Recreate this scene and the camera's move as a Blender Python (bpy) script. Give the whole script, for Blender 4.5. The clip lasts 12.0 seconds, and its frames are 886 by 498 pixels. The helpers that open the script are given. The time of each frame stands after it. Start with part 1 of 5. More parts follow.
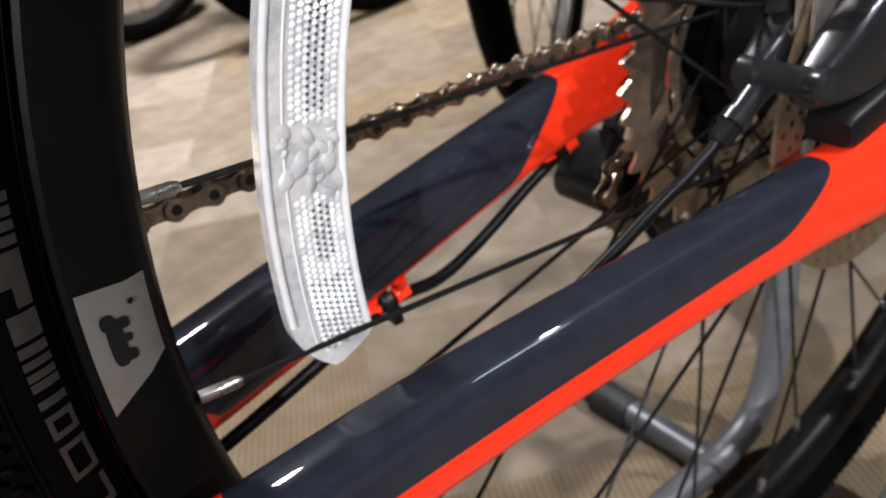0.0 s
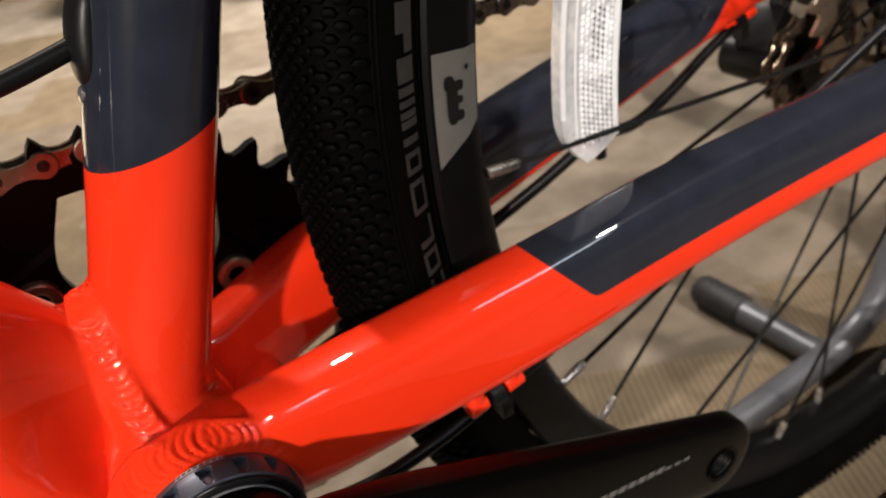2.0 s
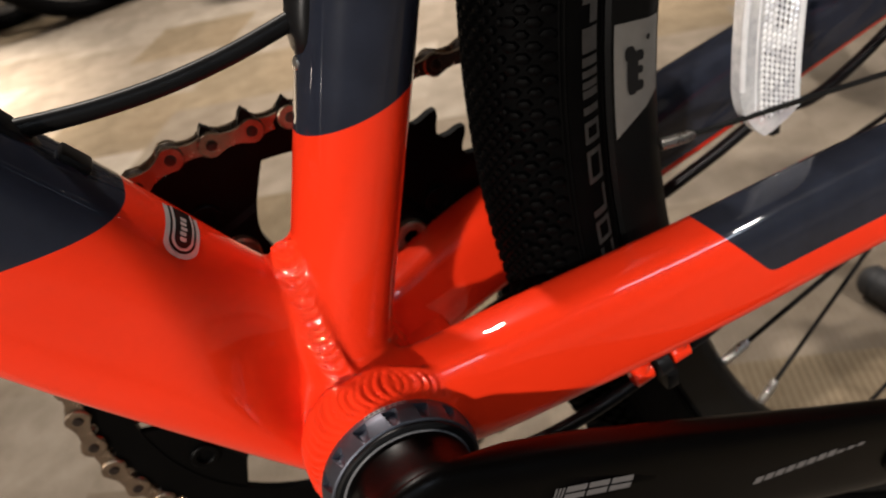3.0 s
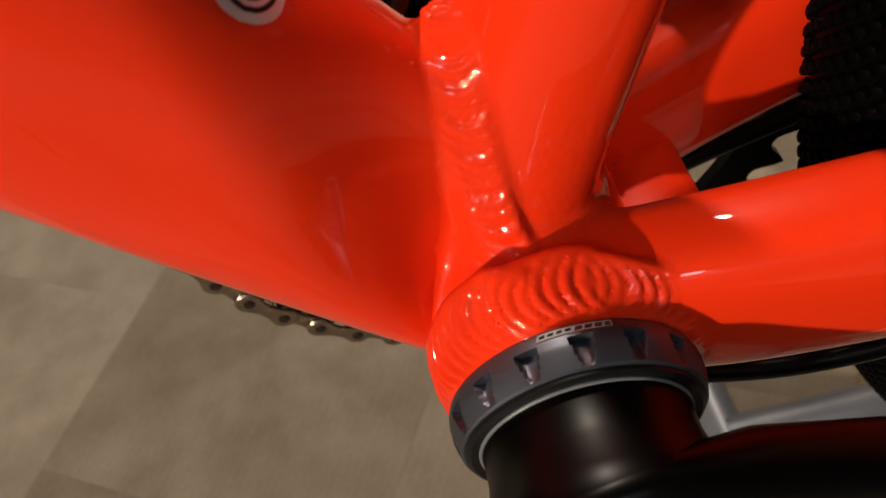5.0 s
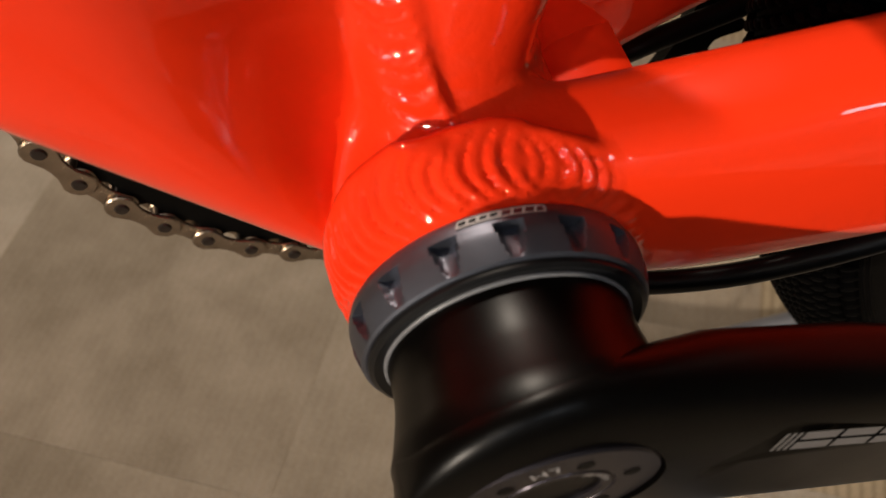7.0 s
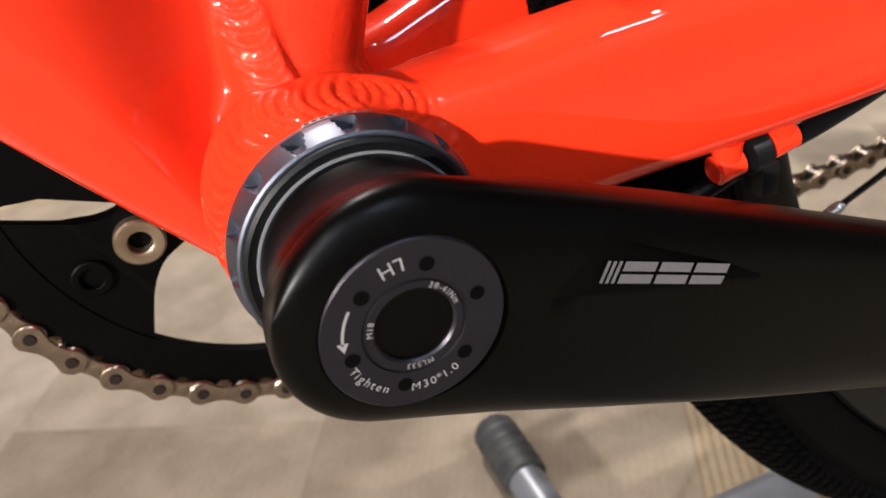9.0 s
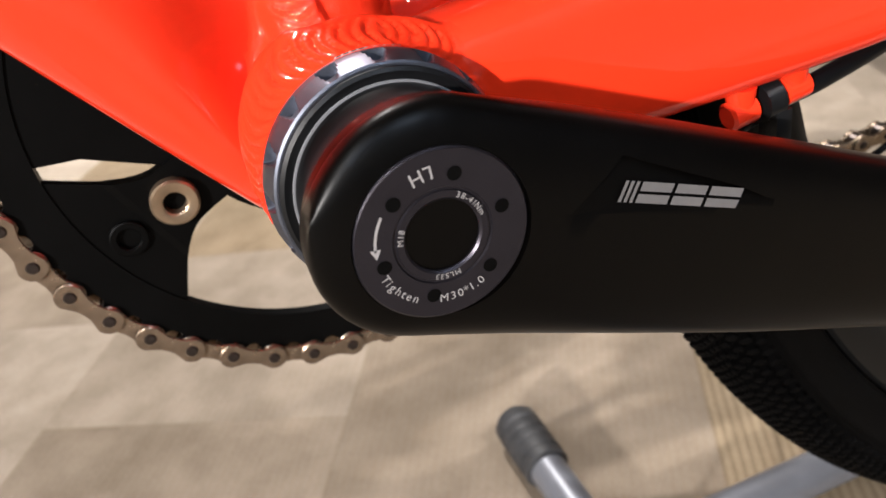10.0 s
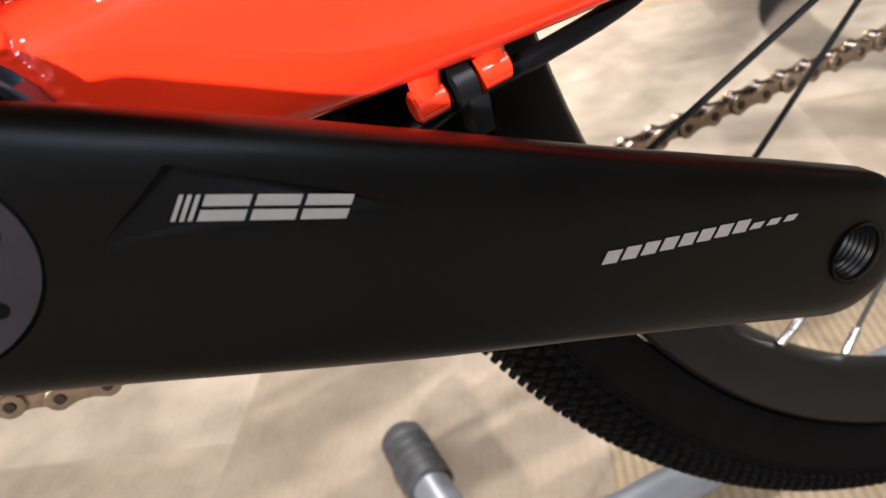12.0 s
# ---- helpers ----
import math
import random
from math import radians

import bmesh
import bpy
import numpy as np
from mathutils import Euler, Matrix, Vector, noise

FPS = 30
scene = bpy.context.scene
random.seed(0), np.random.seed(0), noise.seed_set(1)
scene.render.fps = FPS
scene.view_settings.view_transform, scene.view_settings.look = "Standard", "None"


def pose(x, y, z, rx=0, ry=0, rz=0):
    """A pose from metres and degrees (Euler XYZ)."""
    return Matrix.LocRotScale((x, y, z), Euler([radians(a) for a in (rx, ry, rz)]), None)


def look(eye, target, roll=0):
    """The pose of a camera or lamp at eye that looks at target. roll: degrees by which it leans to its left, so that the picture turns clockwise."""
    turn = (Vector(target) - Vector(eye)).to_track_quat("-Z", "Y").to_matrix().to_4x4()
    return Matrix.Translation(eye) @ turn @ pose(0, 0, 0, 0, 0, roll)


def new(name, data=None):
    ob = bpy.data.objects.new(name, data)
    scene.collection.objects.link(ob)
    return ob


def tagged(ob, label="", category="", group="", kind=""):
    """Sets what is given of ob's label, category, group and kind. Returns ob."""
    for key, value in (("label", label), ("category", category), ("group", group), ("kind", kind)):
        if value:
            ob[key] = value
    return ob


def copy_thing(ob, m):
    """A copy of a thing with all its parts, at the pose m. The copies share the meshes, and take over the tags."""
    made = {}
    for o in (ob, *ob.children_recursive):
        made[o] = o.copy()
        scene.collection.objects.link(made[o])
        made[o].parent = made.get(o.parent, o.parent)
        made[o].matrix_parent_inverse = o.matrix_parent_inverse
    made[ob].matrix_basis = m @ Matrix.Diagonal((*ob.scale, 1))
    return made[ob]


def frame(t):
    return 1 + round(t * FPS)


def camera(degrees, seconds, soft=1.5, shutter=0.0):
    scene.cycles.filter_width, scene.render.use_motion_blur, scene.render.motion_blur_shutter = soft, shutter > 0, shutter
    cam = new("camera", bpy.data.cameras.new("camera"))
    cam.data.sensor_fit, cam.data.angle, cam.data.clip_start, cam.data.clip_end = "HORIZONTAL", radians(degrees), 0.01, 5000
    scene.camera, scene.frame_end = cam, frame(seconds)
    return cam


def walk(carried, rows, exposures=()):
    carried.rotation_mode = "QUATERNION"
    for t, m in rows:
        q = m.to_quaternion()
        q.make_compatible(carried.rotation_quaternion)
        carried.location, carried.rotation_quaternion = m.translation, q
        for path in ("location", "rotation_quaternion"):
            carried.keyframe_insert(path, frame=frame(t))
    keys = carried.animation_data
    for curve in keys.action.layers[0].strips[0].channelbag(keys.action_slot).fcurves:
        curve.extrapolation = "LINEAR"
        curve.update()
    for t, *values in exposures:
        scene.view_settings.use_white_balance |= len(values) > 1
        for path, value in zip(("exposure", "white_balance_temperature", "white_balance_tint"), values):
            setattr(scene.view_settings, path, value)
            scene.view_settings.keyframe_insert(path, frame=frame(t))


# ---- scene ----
cam = camera(59.8, 12.0)
cam.data.dof.use_dof, cam.data.dof.focus_distance, cam.data.dof.aperture_fstop = True, 0.147, 24.5
PATH = [
    (0, (0.092, -0.184, 0.459), (1.021, 1.248, -0.583), -9.6),
    (0.5, (0.078, -0.189, 0.449), (1.001, 1.236, -0.608), -9.3),
    (1, (0.058, -0.19, 0.448), (0.944, 1.233, -0.643), -9.3),
    (1.5, (0.033, -0.19, 0.451), (0.875, 1.242, -0.663), -9.7),
    (2, (0.002, -0.189, 0.446), (0.782, 1.269, -0.68), -10.1),
    (2.5, (-0.011, -0.189, 0.445), (0.637, 1.339, -0.67), -12.3),
    (3, (-0.013, -0.192, 0.449), (0.451, 1.411, -0.653), -14.8),
    (3.5, (0.001, -0.176, 0.475), (0.215, 1.411, -0.723), -19.0),
    (3.7, (0.005, -0.161, 0.471), (0.083, 1.379, -0.803), -21.4),
    (5.3, (-0.0076, -0.0961, 0.3981), (-0.11, 1.1281, -1.18), -18.57),
    (5.5, (-0.0062, -0.094, 0.3933), (-0.0868, 1.1003, -1.2089), -17.62),
    (6, (-0.0066, -0.094, 0.3862), (0.0582, 0.9994, -1.2871), -11.0),
    (6.5, (-0.0076, -0.093, 0.3847), (0.0719, 0.9772, -1.3031), -10.06),
    (6.7, (-0.0072, -0.0905, 0.3858), (0.0583, 0.9677, -1.3101), -10.48),
    (8.3, (-0.024, -0.156, 0.381), (0.435, 1.399, -0.789), -8.6),
    (8.5, (-0.018, -0.157, 0.37), (0.468, 1.428, -0.749), -8.7),
    (9, (-0.018, -0.158, 0.35), (0.474, 1.464, -0.711), -10.1),
    (9.5, (-0.019, -0.162, 0.345), (0.467, 1.487, -0.675), -10.7),
    (10, (-0.026, -0.17, 0.34), (0.438, 1.491, -0.674), -11.2),
    (10.5, (-0.02, -0.169, 0.339), (0.426, 1.489, -0.687), -11.9),
    (11, (0.001, -0.17, 0.336), (0.442, 1.484, -0.698), -12.5),
    (11.5, (0.021, -0.17, 0.33), (0.506, 1.464, -0.717), -12.6),
    (12, (0.037, -0.172, 0.319), (0.571, 1.462, -0.702), -13.6),
]
EXPOSURES = [(0.0, -0.15, 5400, 10), (1.5, -0.10, 5900, 10), (2.8, -0.40, 5900, 10), (3.7, -0.24, 6000, 10), (5.3, -0.58, 6500, 10), (5.9, -0.38, 6450, 10), (6.7, -0.30, 6400, 10), (8.5, 0.03, 5750, 10), (9.3, 0.68, 5500, 10), (11.0, 0.66, 5500, 10), (12.0, 1.08, 5400, 10)]
walk(cam, [(t, look(eye, target, roll)) for t, eye, target, roll in PATH], EXPOSURES)

# ---- world, lamps, exposure ----
world = bpy.data.worlds.new("world")
world.use_nodes = True
world.node_tree.nodes["Background"].inputs[0].default_value = (0.9, 0.85, 0.78, 1)
world.node_tree.nodes["Background"].inputs[1].default_value = 0.03
scene.world = world
scene.view_settings.exposure = 0.0
FLOOR = -0.035
CEIL = 3.1


def lamp_spot(eye, target, watts, cone, blend, radius, colour):
    data = bpy.data.lights.new("spot", "SPOT")
    data.energy, data.spot_size, data.spot_blend, data.shadow_soft_size, data.color = watts, radians(cone), blend, radius, colour
    ob = new("spot_lamp", data)
    ob.matrix_world = look(eye, target)
    return ob


def lamp_area(eye, target, watts, size, colour):
    data = bpy.data.lights.new("panel", "AREA")
    data.energy, data.size, data.color = watts, size, colour
    ob = new("panel_lamp", data)
    ob.matrix_world = look(eye, target)
    return ob


WARM = (1.0, 0.86, 0.70)
# no fixture is in view; the first is a low key light of unknown kind
SPOTS = [  # eye, target, watts, cone, blend, radius
    ((-3.4, -3.1, 1.78), (0.1, 0.0, 0.25), 1230, 30, 0.6, 0.08),
    ((-1.3, -1.9, 2.72), (0.30, 0.3, 0.0), 48, 85, 0.7, 0.04),
    ((1.1, -1.5, 2.72), (0.48, 0.0, 0.33), 330, 17, 0.8, 0.04),
    # added to brighten the far floor
    ((1.5, 1.0, 2.72), (0.75, 2.3, 0.0), 900, 80, 0.9, 0.20),
    # added as fill for the floor round the bicycle
    ((0.1, 1.7, 2.72), (0.1, 0.55, 0.0), 310, 72, 0.9, 0.09),
    ((-1.3, 1.9, 2.72), (-1.07, 1.75, 0.0), 4300, 40, 0.85, 0.05),
]
for s in SPOTS:
    lamp_spot(s[0], s[1], s[2], s[3], s[4], s[5], WARM)
# unseen ceiling panels, added for cool fill light
FILL_PANELS = [(-1.3, -3.4), (1.2, -2.9)]
for x, y in FILL_PANELS:
    lamp_area((x, y, CEIL - 0.06), (x, y, 0), 15, 0.6, (0.86, 0.93, 1.0))


# ---- materials ----
def nodes_of(name):
    m = bpy.data.materials.new(name)
    m.use_nodes = True
    return m, m.node_tree.nodes, m.node_tree.links, m.node_tree.nodes["Principled BSDF"]


def setp(b, **kw):
    for k, v in kw.items():
        b.inputs[k.replace("_", " ")].default_value = v


def noise_tex(n, l, scale, detail=4, rough=0.6, coord="Object"):
    tc = n.new("ShaderNodeTexCoord")
    t = n.new("ShaderNodeTexNoise")
    t.inputs["Scale"].default_value, t.inputs["Detail"].default_value, t.inputs["Roughness"].default_value = scale, detail, rough
    l.new(tc.outputs[coord], t.inputs["Vector"])
    return t


def ramp(n, l, src, stops):
    r = n.new("ShaderNodeValToRGB")
    e = r.color_ramp.elements
    while len(e) < len(stops):
        e.new(0.5)
    for el, (p, c) in zip(e, stops):
        el.position, el.color = p, (*c, 1)
    l.new(src, r.inputs[0])
    return r


def bump(n, l, b, src, strength, dist):
    bp = n.new("ShaderNodeBump")
    bp.inputs["Strength"].default_value, bp.inputs["Distance"].default_value = strength, dist
    l.new(src, bp.inputs["Height"])
    l.new(bp.outputs[0], b.inputs["Normal"])
    return bp


def plain(name, colour, rough, metal=0.0, vary=0.12, scale=60.0, grain=0.0, grain_scale=900.0, coat=0.0, spec=0.5):
    """A surface with two scales of variation: soft tone patches and fine grain."""
    m, n, l, b = nodes_of(name)
    setp(b, Metallic=metal, Coat_Weight=coat, Coat_Roughness=0.06, Specular_IOR_Level=spec)
    t = noise_tex(n, l, scale)
    lo = tuple(c * (1 - vary) for c in colour)
    hi = tuple(min(1, c * (1 + vary)) for c in colour)
    r = ramp(n, l, t.outputs[0], [(0.3, lo), (0.7, hi)])
    l.new(r.outputs[0], b.inputs["Base Color"])
    mr = n.new("ShaderNodeMapRange")
    mr.inputs[3].default_value, mr.inputs[4].default_value = max(0.02, rough * 0.85), min(1, rough * 1.15)
    l.new(t.outputs[0], mr.inputs[0])
    l.new(mr.outputs[0], b.inputs["Roughness"])
    if grain:
        g = noise_tex(n, l, grain_scale, 2)
        bump(n, l, b, g.outputs[0], grain, 0.0004)
    return m


RED = (0.88, 0.036, 0.006)
NAVY = (0.017, 0.0195, 0.030)


def math_node(n, l, op, a, b=None, c=None):
    m = n.new("ShaderNodeMath")
    m.operation = op
    for i, v in enumerate((a, b, c)):
        if v is None:
            continue
        if isinstance(v, (int, float)):
            m.inputs[i].default_value = v
        else:
            l.new(v, m.inputs[i])
    return m.outputs[0]


def paint(name, edges, lumps=0.0):
    """Glossy red paint with a navy panel where all the half-planes a*x + b*z + c > 0 hold; corners rounded by about r."""
    m, n, l, b = nodes_of(name)
    setp(b, Roughness=0.32, Coat_Weight=1.0, Coat_Roughness=0.018, Coat_IOR=1.45, Specular_IOR_Level=0.03)
    t = noise_tex(n, l, 35, 3)
    red = ramp(n, l, t.outputs[0], [(0.3, tuple(c * 0.95 for c in RED)), (0.7, RED)])
    colour = red.outputs[0]
    if edges:
        g = n.new("ShaderNodeNewGeometry")
        s = n.new("ShaderNodeSeparateXYZ")
        l.new(g.outputs["Position"], s.inputs[0])
        best = None
        for a, c, k, r in edges:
            v = math_node(n, l, "MULTIPLY_ADD", s.outputs[0], a, k)
            v = math_node(n, l, "MULTIPLY_ADD", s.outputs[2], c, v)
            best = v if best is None else math_node(n, l, "SMOOTH_MIN", best, v, r)
        mask = math_node(n, l, "MULTIPLY_ADD", best, 4000.0, 0.5)
        mask = math_node(n, l, "MINIMUM", math_node(n, l, "MAXIMUM", mask, 0.0), 1.0)
        t2 = noise_tex(n, l, 90, 4)
        nav = ramp(n, l, t2.outputs[0], [(0.3, tuple(c * 0.85 for c in NAVY)), (0.7, tuple(c * 1.15 for c in NAVY))])
        mix = n.new("ShaderNodeMix")
        mix.data_type = "RGBA"
        l.new(mask, mix.inputs[0])
        l.new(colour, mix.inputs[6])
        l.new(nav.outputs[0], mix.inputs[7])
        colour = mix.outputs[2]
    l.new(colour, b.inputs["Base Color"])
    peel = noise_tex(n, l, 420 if not lumps else 650, 2, 0.5)
    bump(n, l, b, peel.outputs[0], 0.03 + lumps, 0.0004)
    return m


def half(p, q, inside):
    """The half-plane (a, c, k) of x and z bounded by the line p q, in which the point inside lies."""
    dx, dz = q[0] - p[0], q[1] - p[1]
    ln = math.hypot(dx, dz)
    a, c = -dz / ln, dx / ln
    k = -(a * p[0] + c * p[1])
    if a * inside[0] + c * inside[1] + k < 0:
        a, c, k = -a, -c, -k
    return a, c, k


SP = (0.22, 0.315)
STAY_EDGES = [
    (*half((0.112, 0.312), (0.128, 0.2925), SP), 0.004),
    (*half((0.128, 0.2925), (0.303, 0.3082), SP), 0.004),
    (*half((0.306, 0.3082), (0.327, 0.324), SP), 0.006),
]
M_RED = paint("red_gloss_paint", [])
M_WELD = paint("red_gloss_paint_on_weld", [], 0.32)
M_STAY = paint("red_and_navy_paint_stay", STAY_EDGES)
FAR_EDGES = [
    (*half((0.112, 0.312), (0.130, 0.2890), SP), 0.004),
    (*half((0.130, 0.2890), (0.284, 0.3050), SP), 0.004),
    (*half((0.284, 0.3050), (0.316, 0.334), SP), 0.006),
]
M_STAY_FAR = paint("red_and_navy_paint_far_stay", FAR_EDGES)
M_SEAT = paint("red_and_navy_paint_seat", [(*half((0.010, 0.3705), (0.042, 0.3750), (0.03, 0.5)), 0.003)])
M_DOWN = paint("red_and_navy_paint_down", [
    (*half((-0.026, 0.3725), (-0.0735, 0.3748), (-0.1, 0.5)), 0.006),
    (*half((-0.0762, 0.3718), (-0.1810, 0.5188), (-0.1, 0.5)), 0.004),
])
M_CRANK = plain("black_anodised_alloy", (0.0008, 0.0006, 0.0005), 0.34, 0.0, 0.1, 40, 0.02, 2500, spec=0.16)
M_CAP = plain("dark_grey_anodised_cap", (0.040, 0.036, 0.044), 0.34, 0.8, 0.06, 80, 0.08, 3000)
M_CUP = plain("grey_anodised_cup", (0.115, 0.122, 0.150), 0.46, 0.9, 0.08, 120, 0.05, 3000)
M_BLACK = plain("black_plastic", (0.006, 0.006, 0.0065), 0.40, 0.0, 0.15, 120, 0.05, 1500, spec=0.25)
M_RUBBER = plain("black_rubber", (0.0016, 0.0015, 0.0015), 0.52, 0.0, 0.25, 70, 0.25, 1500, spec=0.022)
M_HOSE = plain("black_hose", (0.004, 0.004, 0.0045), 0.36, 0.0, 0.1, 150, spec=0.18)
M_RING = plain("black_chainring_alloy", (0.0015, 0.0015, 0.0015), 0.42, 0.0, 0.2, 60, 0.05, 1500, spec=0.08)
M_STEEL = plain("worn_steel", (0.52, 0.48, 0.43), 0.36, 0.9, 0.2, 160, 0.06, 1500)
# sprocket steel darkened in colour for the shade deeper in the stack
M_SHADED_STEEL = plain("shaded_sprocket_steel", (0.16, 0.13, 0.10), 0.38, 0.8, 0.2, 160, 0.06, 1500)
# tan tint holds the warm floor that the steel reflects
M_SPROCKET = plain("bare_sprocket_steel", (0.46, 0.38, 0.29), 0.30, 0.92, 0.25, 160, 0.06, 1500)
M_CHAIN = plain("nickel_chain_plate", (0.28, 0.215, 0.155), 0.26, 0.85, 0.25, 220, 0.05, 1500)
M_ROLLER = plain("oiled_chain_roller", (0.045, 0.035, 0.03), 0.30, 0.7, 0.25, 220)
# brown of the reflected carpet is put into this steel's colour
M_ROTOR = plain("brake_disc_steel", (0.40, 0.30, 0.20), 0.30, 0.85, 0.15, 120, 0.08, 1200)
M_CALIPER = plain("anthracite_caliper_alloy", (0.050, 0.050, 0.056), 0.24, 0.75, 0.12, 90, 0.05, 1500)
M_SPOKE = plain("black_spoke_steel", (0.014, 0.014, 0.014), 0.26, 0.4, 0.2, 150)
M_NIPPLE = plain("silver_nipple", (0.60, 0.58, 0.55), 0.28, 1.0, 0.1, 300)
M_WHITE = plain("silver_print", (0.31, 0.29, 0.285), 0.5, 0.0, 0.06, 400)
M_PRINT = plain("dull_silver_print", (0.115, 0.107, 0.104), 0.5, 0.0, 0.06, 400)
M_DECAL = plain("pale_rim_decal", (0.28, 0.27, 0.255), 0.38, 0.7, 0.06, 200)
M_TYREPRINT = plain("grey_tyre_print", (0.055, 0.051, 0.048), 0.45, 0.5, 0.15, 300)
M_FOOT = plain("dark_grey_ribbed_rubber", (0.028, 0.028, 0.030), 0.6, 0.0, 0.2, 80, 0.2, 900)
M_STAND = plain("silver_grey_powder_coat", (0.15, 0.155, 0.175), 0.38, 0.35, 0.12, 40, 0.1, 900)
# walls and ceiling stay unseen; tones chosen for the sheen they give the paint
M_WALL = plain("beige_wall_paint", (0.62, 0.56, 0.47), 0.8, 0.0, 0.05, 3, 0.2, 300)
M_CEIL = plain("grey_ceiling_board", (0.45, 0.435, 0.41), 0.9, 0.0, 0.06, 4, 0.2, 200)
M_SPACER = plain("pale_nylon_spacer", (0.17, 0.17, 0.18), 0.42, 0.0, 0.08, 200)
M_BADGE = plain("brushed_silver_badge", (0.56, 0.55, 0.53), 0.30, 0.3, 0.08, 200)
M_LAMPBODY = plain("black_lamp_housing", (0.03, 0.03, 0.03), 0.5, 0.0, 0.1, 50)


def reflector_material():
    m, n, l, b = nodes_of("clear_prismatic_plastic")
    setp(b, Roughness=0.05, Transmission_Weight=0.45, IOR=1.49, Specular_IOR_Level=1.0)
    big = noise_tex(n, l, 160, 4, 0.7)
    r = ramp(n, l, big.outputs[0], [(0.35, (1.0, 1.0, 1.0)), (0.65, (0.66, 0.66, 0.69))])
    l.new(r.outputs[0], b.inputs["Base Color"])
    bump(n, l, b, big.outputs[0], 0.20, 0.0010)
    return m


M_REFL = reflector_material()


def prism_material():
    """Clear cells, each with a tone of its own."""
    m, n, l, b = nodes_of("reflecting_prism_cells")
    setp(b, Roughness=0.10, Metallic=0.1, Specular_IOR_Level=1.0)
    g = n.new("ShaderNodeNewGeometry")
    r = ramp(n, l, g.outputs["Random Per Island"], [(0.0, (0.62, 0.62, 0.65)), (0.4, (0.92, 0.92, 0.94)), (1.0, (1.0, 1.0, 1.0))])
    big = noise_tex(n, l, 70, 3, 0.6)
    r2 = ramp(n, l, big.outputs[0], [(0.38, (0.78, 0.78, 0.80)), (0.62, (1.0, 1.0, 1.0))])
    mx = n.new("ShaderNodeMix")
    mx.data_type, mx.blend_type = "RGBA", "MULTIPLY"
    mx.inputs[0].default_value = 1.0
    l.new(r.outputs[0], mx.inputs[6])
    l.new(r2.outputs[0], mx.inputs[7])
    l.new(mx.outputs[2], b.inputs["Base Color"])
    return m


M_PRISM = prism_material()
M_GAP = plain("dark_prism_gap", (0.10, 0.10, 0.105), 0.25, 0.0, 0.3, 300)
M_REFLCLEAR = plain("clear_plastic_rim", (0.90, 0.90, 0.92), 0.07, 0.0, 0.06, 300, 0.2, 500)
setp(M_REFLCLEAR.node_tree.nodes["Principled BSDF"], Transmission_Weight=0.25, IOR=1.49)


def glow(name, colour, strength):
    m, n, l, b = nodes_of(name)
    setp(b, Base_Color=(0.8, 0.8, 0.8, 1), Emission_Color=(*colour, 1), Emission_Strength=strength)
    return m


# glowing face of the added fill panels
M_PANEL = glow("lit_diffuser", (0.86, 0.93, 1.0), 8.0)


def carpet_material(name, rib, warm=0.0):
    """Loop carpet; rib: how strongly its cords, 6 mm apart along the tile, show."""
    m, n, l, b = nodes_of(name)
    setp(b, Roughness=0.95, Specular_IOR_Level=0.08)
    tc = n.new("ShaderNodeTexCoord")
    info = n.new("ShaderNodeObjectInfo")
    w = n.new("ShaderNodeTexWave")
    w.bands_direction = "Y"
    w.inputs["Scale"].default_value, w.inputs["Distortion"].default_value = 53.0, 0.9
    w.inputs["Detail"].default_value, w.inputs["Detail Scale"].default_value = 3.0, 8.0
    l.new(tc.outputs["Object"], w.inputs["Vector"])
    base = ramp(n, l, info.outputs["Random"], [(0.0, (0.208, 0.170, 0.131)), (0.3, (0.240, 0.199, 0.156)), (0.7, (0.268, 0.226, 0.181)), (1.0, (0.310, 0.268, 0.221))])
    patch = noise_tex(n, l, 5.0, 5, 0.6)
    st = ramp(n, l, patch.outputs[0], [(0.35, (0.82, 0.81 - 0.03 * warm, 0.79 - 0.12 * warm)), (0.65, (1.09 - 0.08 * warm, 1.09 - 0.15 * warm, 1.09 - 0.29 * warm))])
    low = 1 - 0.36 * rib
    wv = ramp(n, l, w.outputs[0], [(0.10, (low, low * 0.985, low * 0.96)), (0.60, (1 + 0.10 * rib,) * 3)])
    blot = noise_tex(n, l, 22.0, 5, 0.65)
    bl = ramp(n, l, blot.outputs[0], [(0.36, (0.84, 0.825, 0.80)), (0.64, (1.06, 1.06, 1.06))])
    fuzz = noise_tex(n, l, 600, 3, 0.7)
    fz = ramp(n, l, fuzz.outputs[0], [(0.3, (0.84, 0.84, 0.83)), (0.7, (1.10, 1.10, 1.10))])
    colour = base.outputs[0]
    for other in (st, bl, wv, fz):
        mx = n.new("ShaderNodeMix")
        mx.data_type, mx.blend_type = "RGBA", "MULTIPLY"
        mx.inputs[0].default_value = 1.0
        l.new(colour, mx.inputs[6])
        l.new(other.outputs[0], mx.inputs[7])
        colour = mx.outputs[2]
    l.new(colour, b.inputs["Base Color"])
    add = math_node(n, l, "MULTIPLY_ADD", w.outputs[0], rib, fuzz.outputs[0])
    bump(n, l, b, add, 0.25, 0.0015)
    return m


M_CARPET = carpet_material("loop_carpet", 0.05)
M_CARPET_RIB = carpet_material("corded_carpet", 0.55, 1.0)


# ---- mesh helpers ----
def finish(me, material, smooth=35):
    me.materials.append(material)
    if smooth:
        me.polygons.foreach_set("use_smooth", [True] * len(me.polygons))
        me.set_sharp_from_angle(angle=radians(smooth))
    me.update()


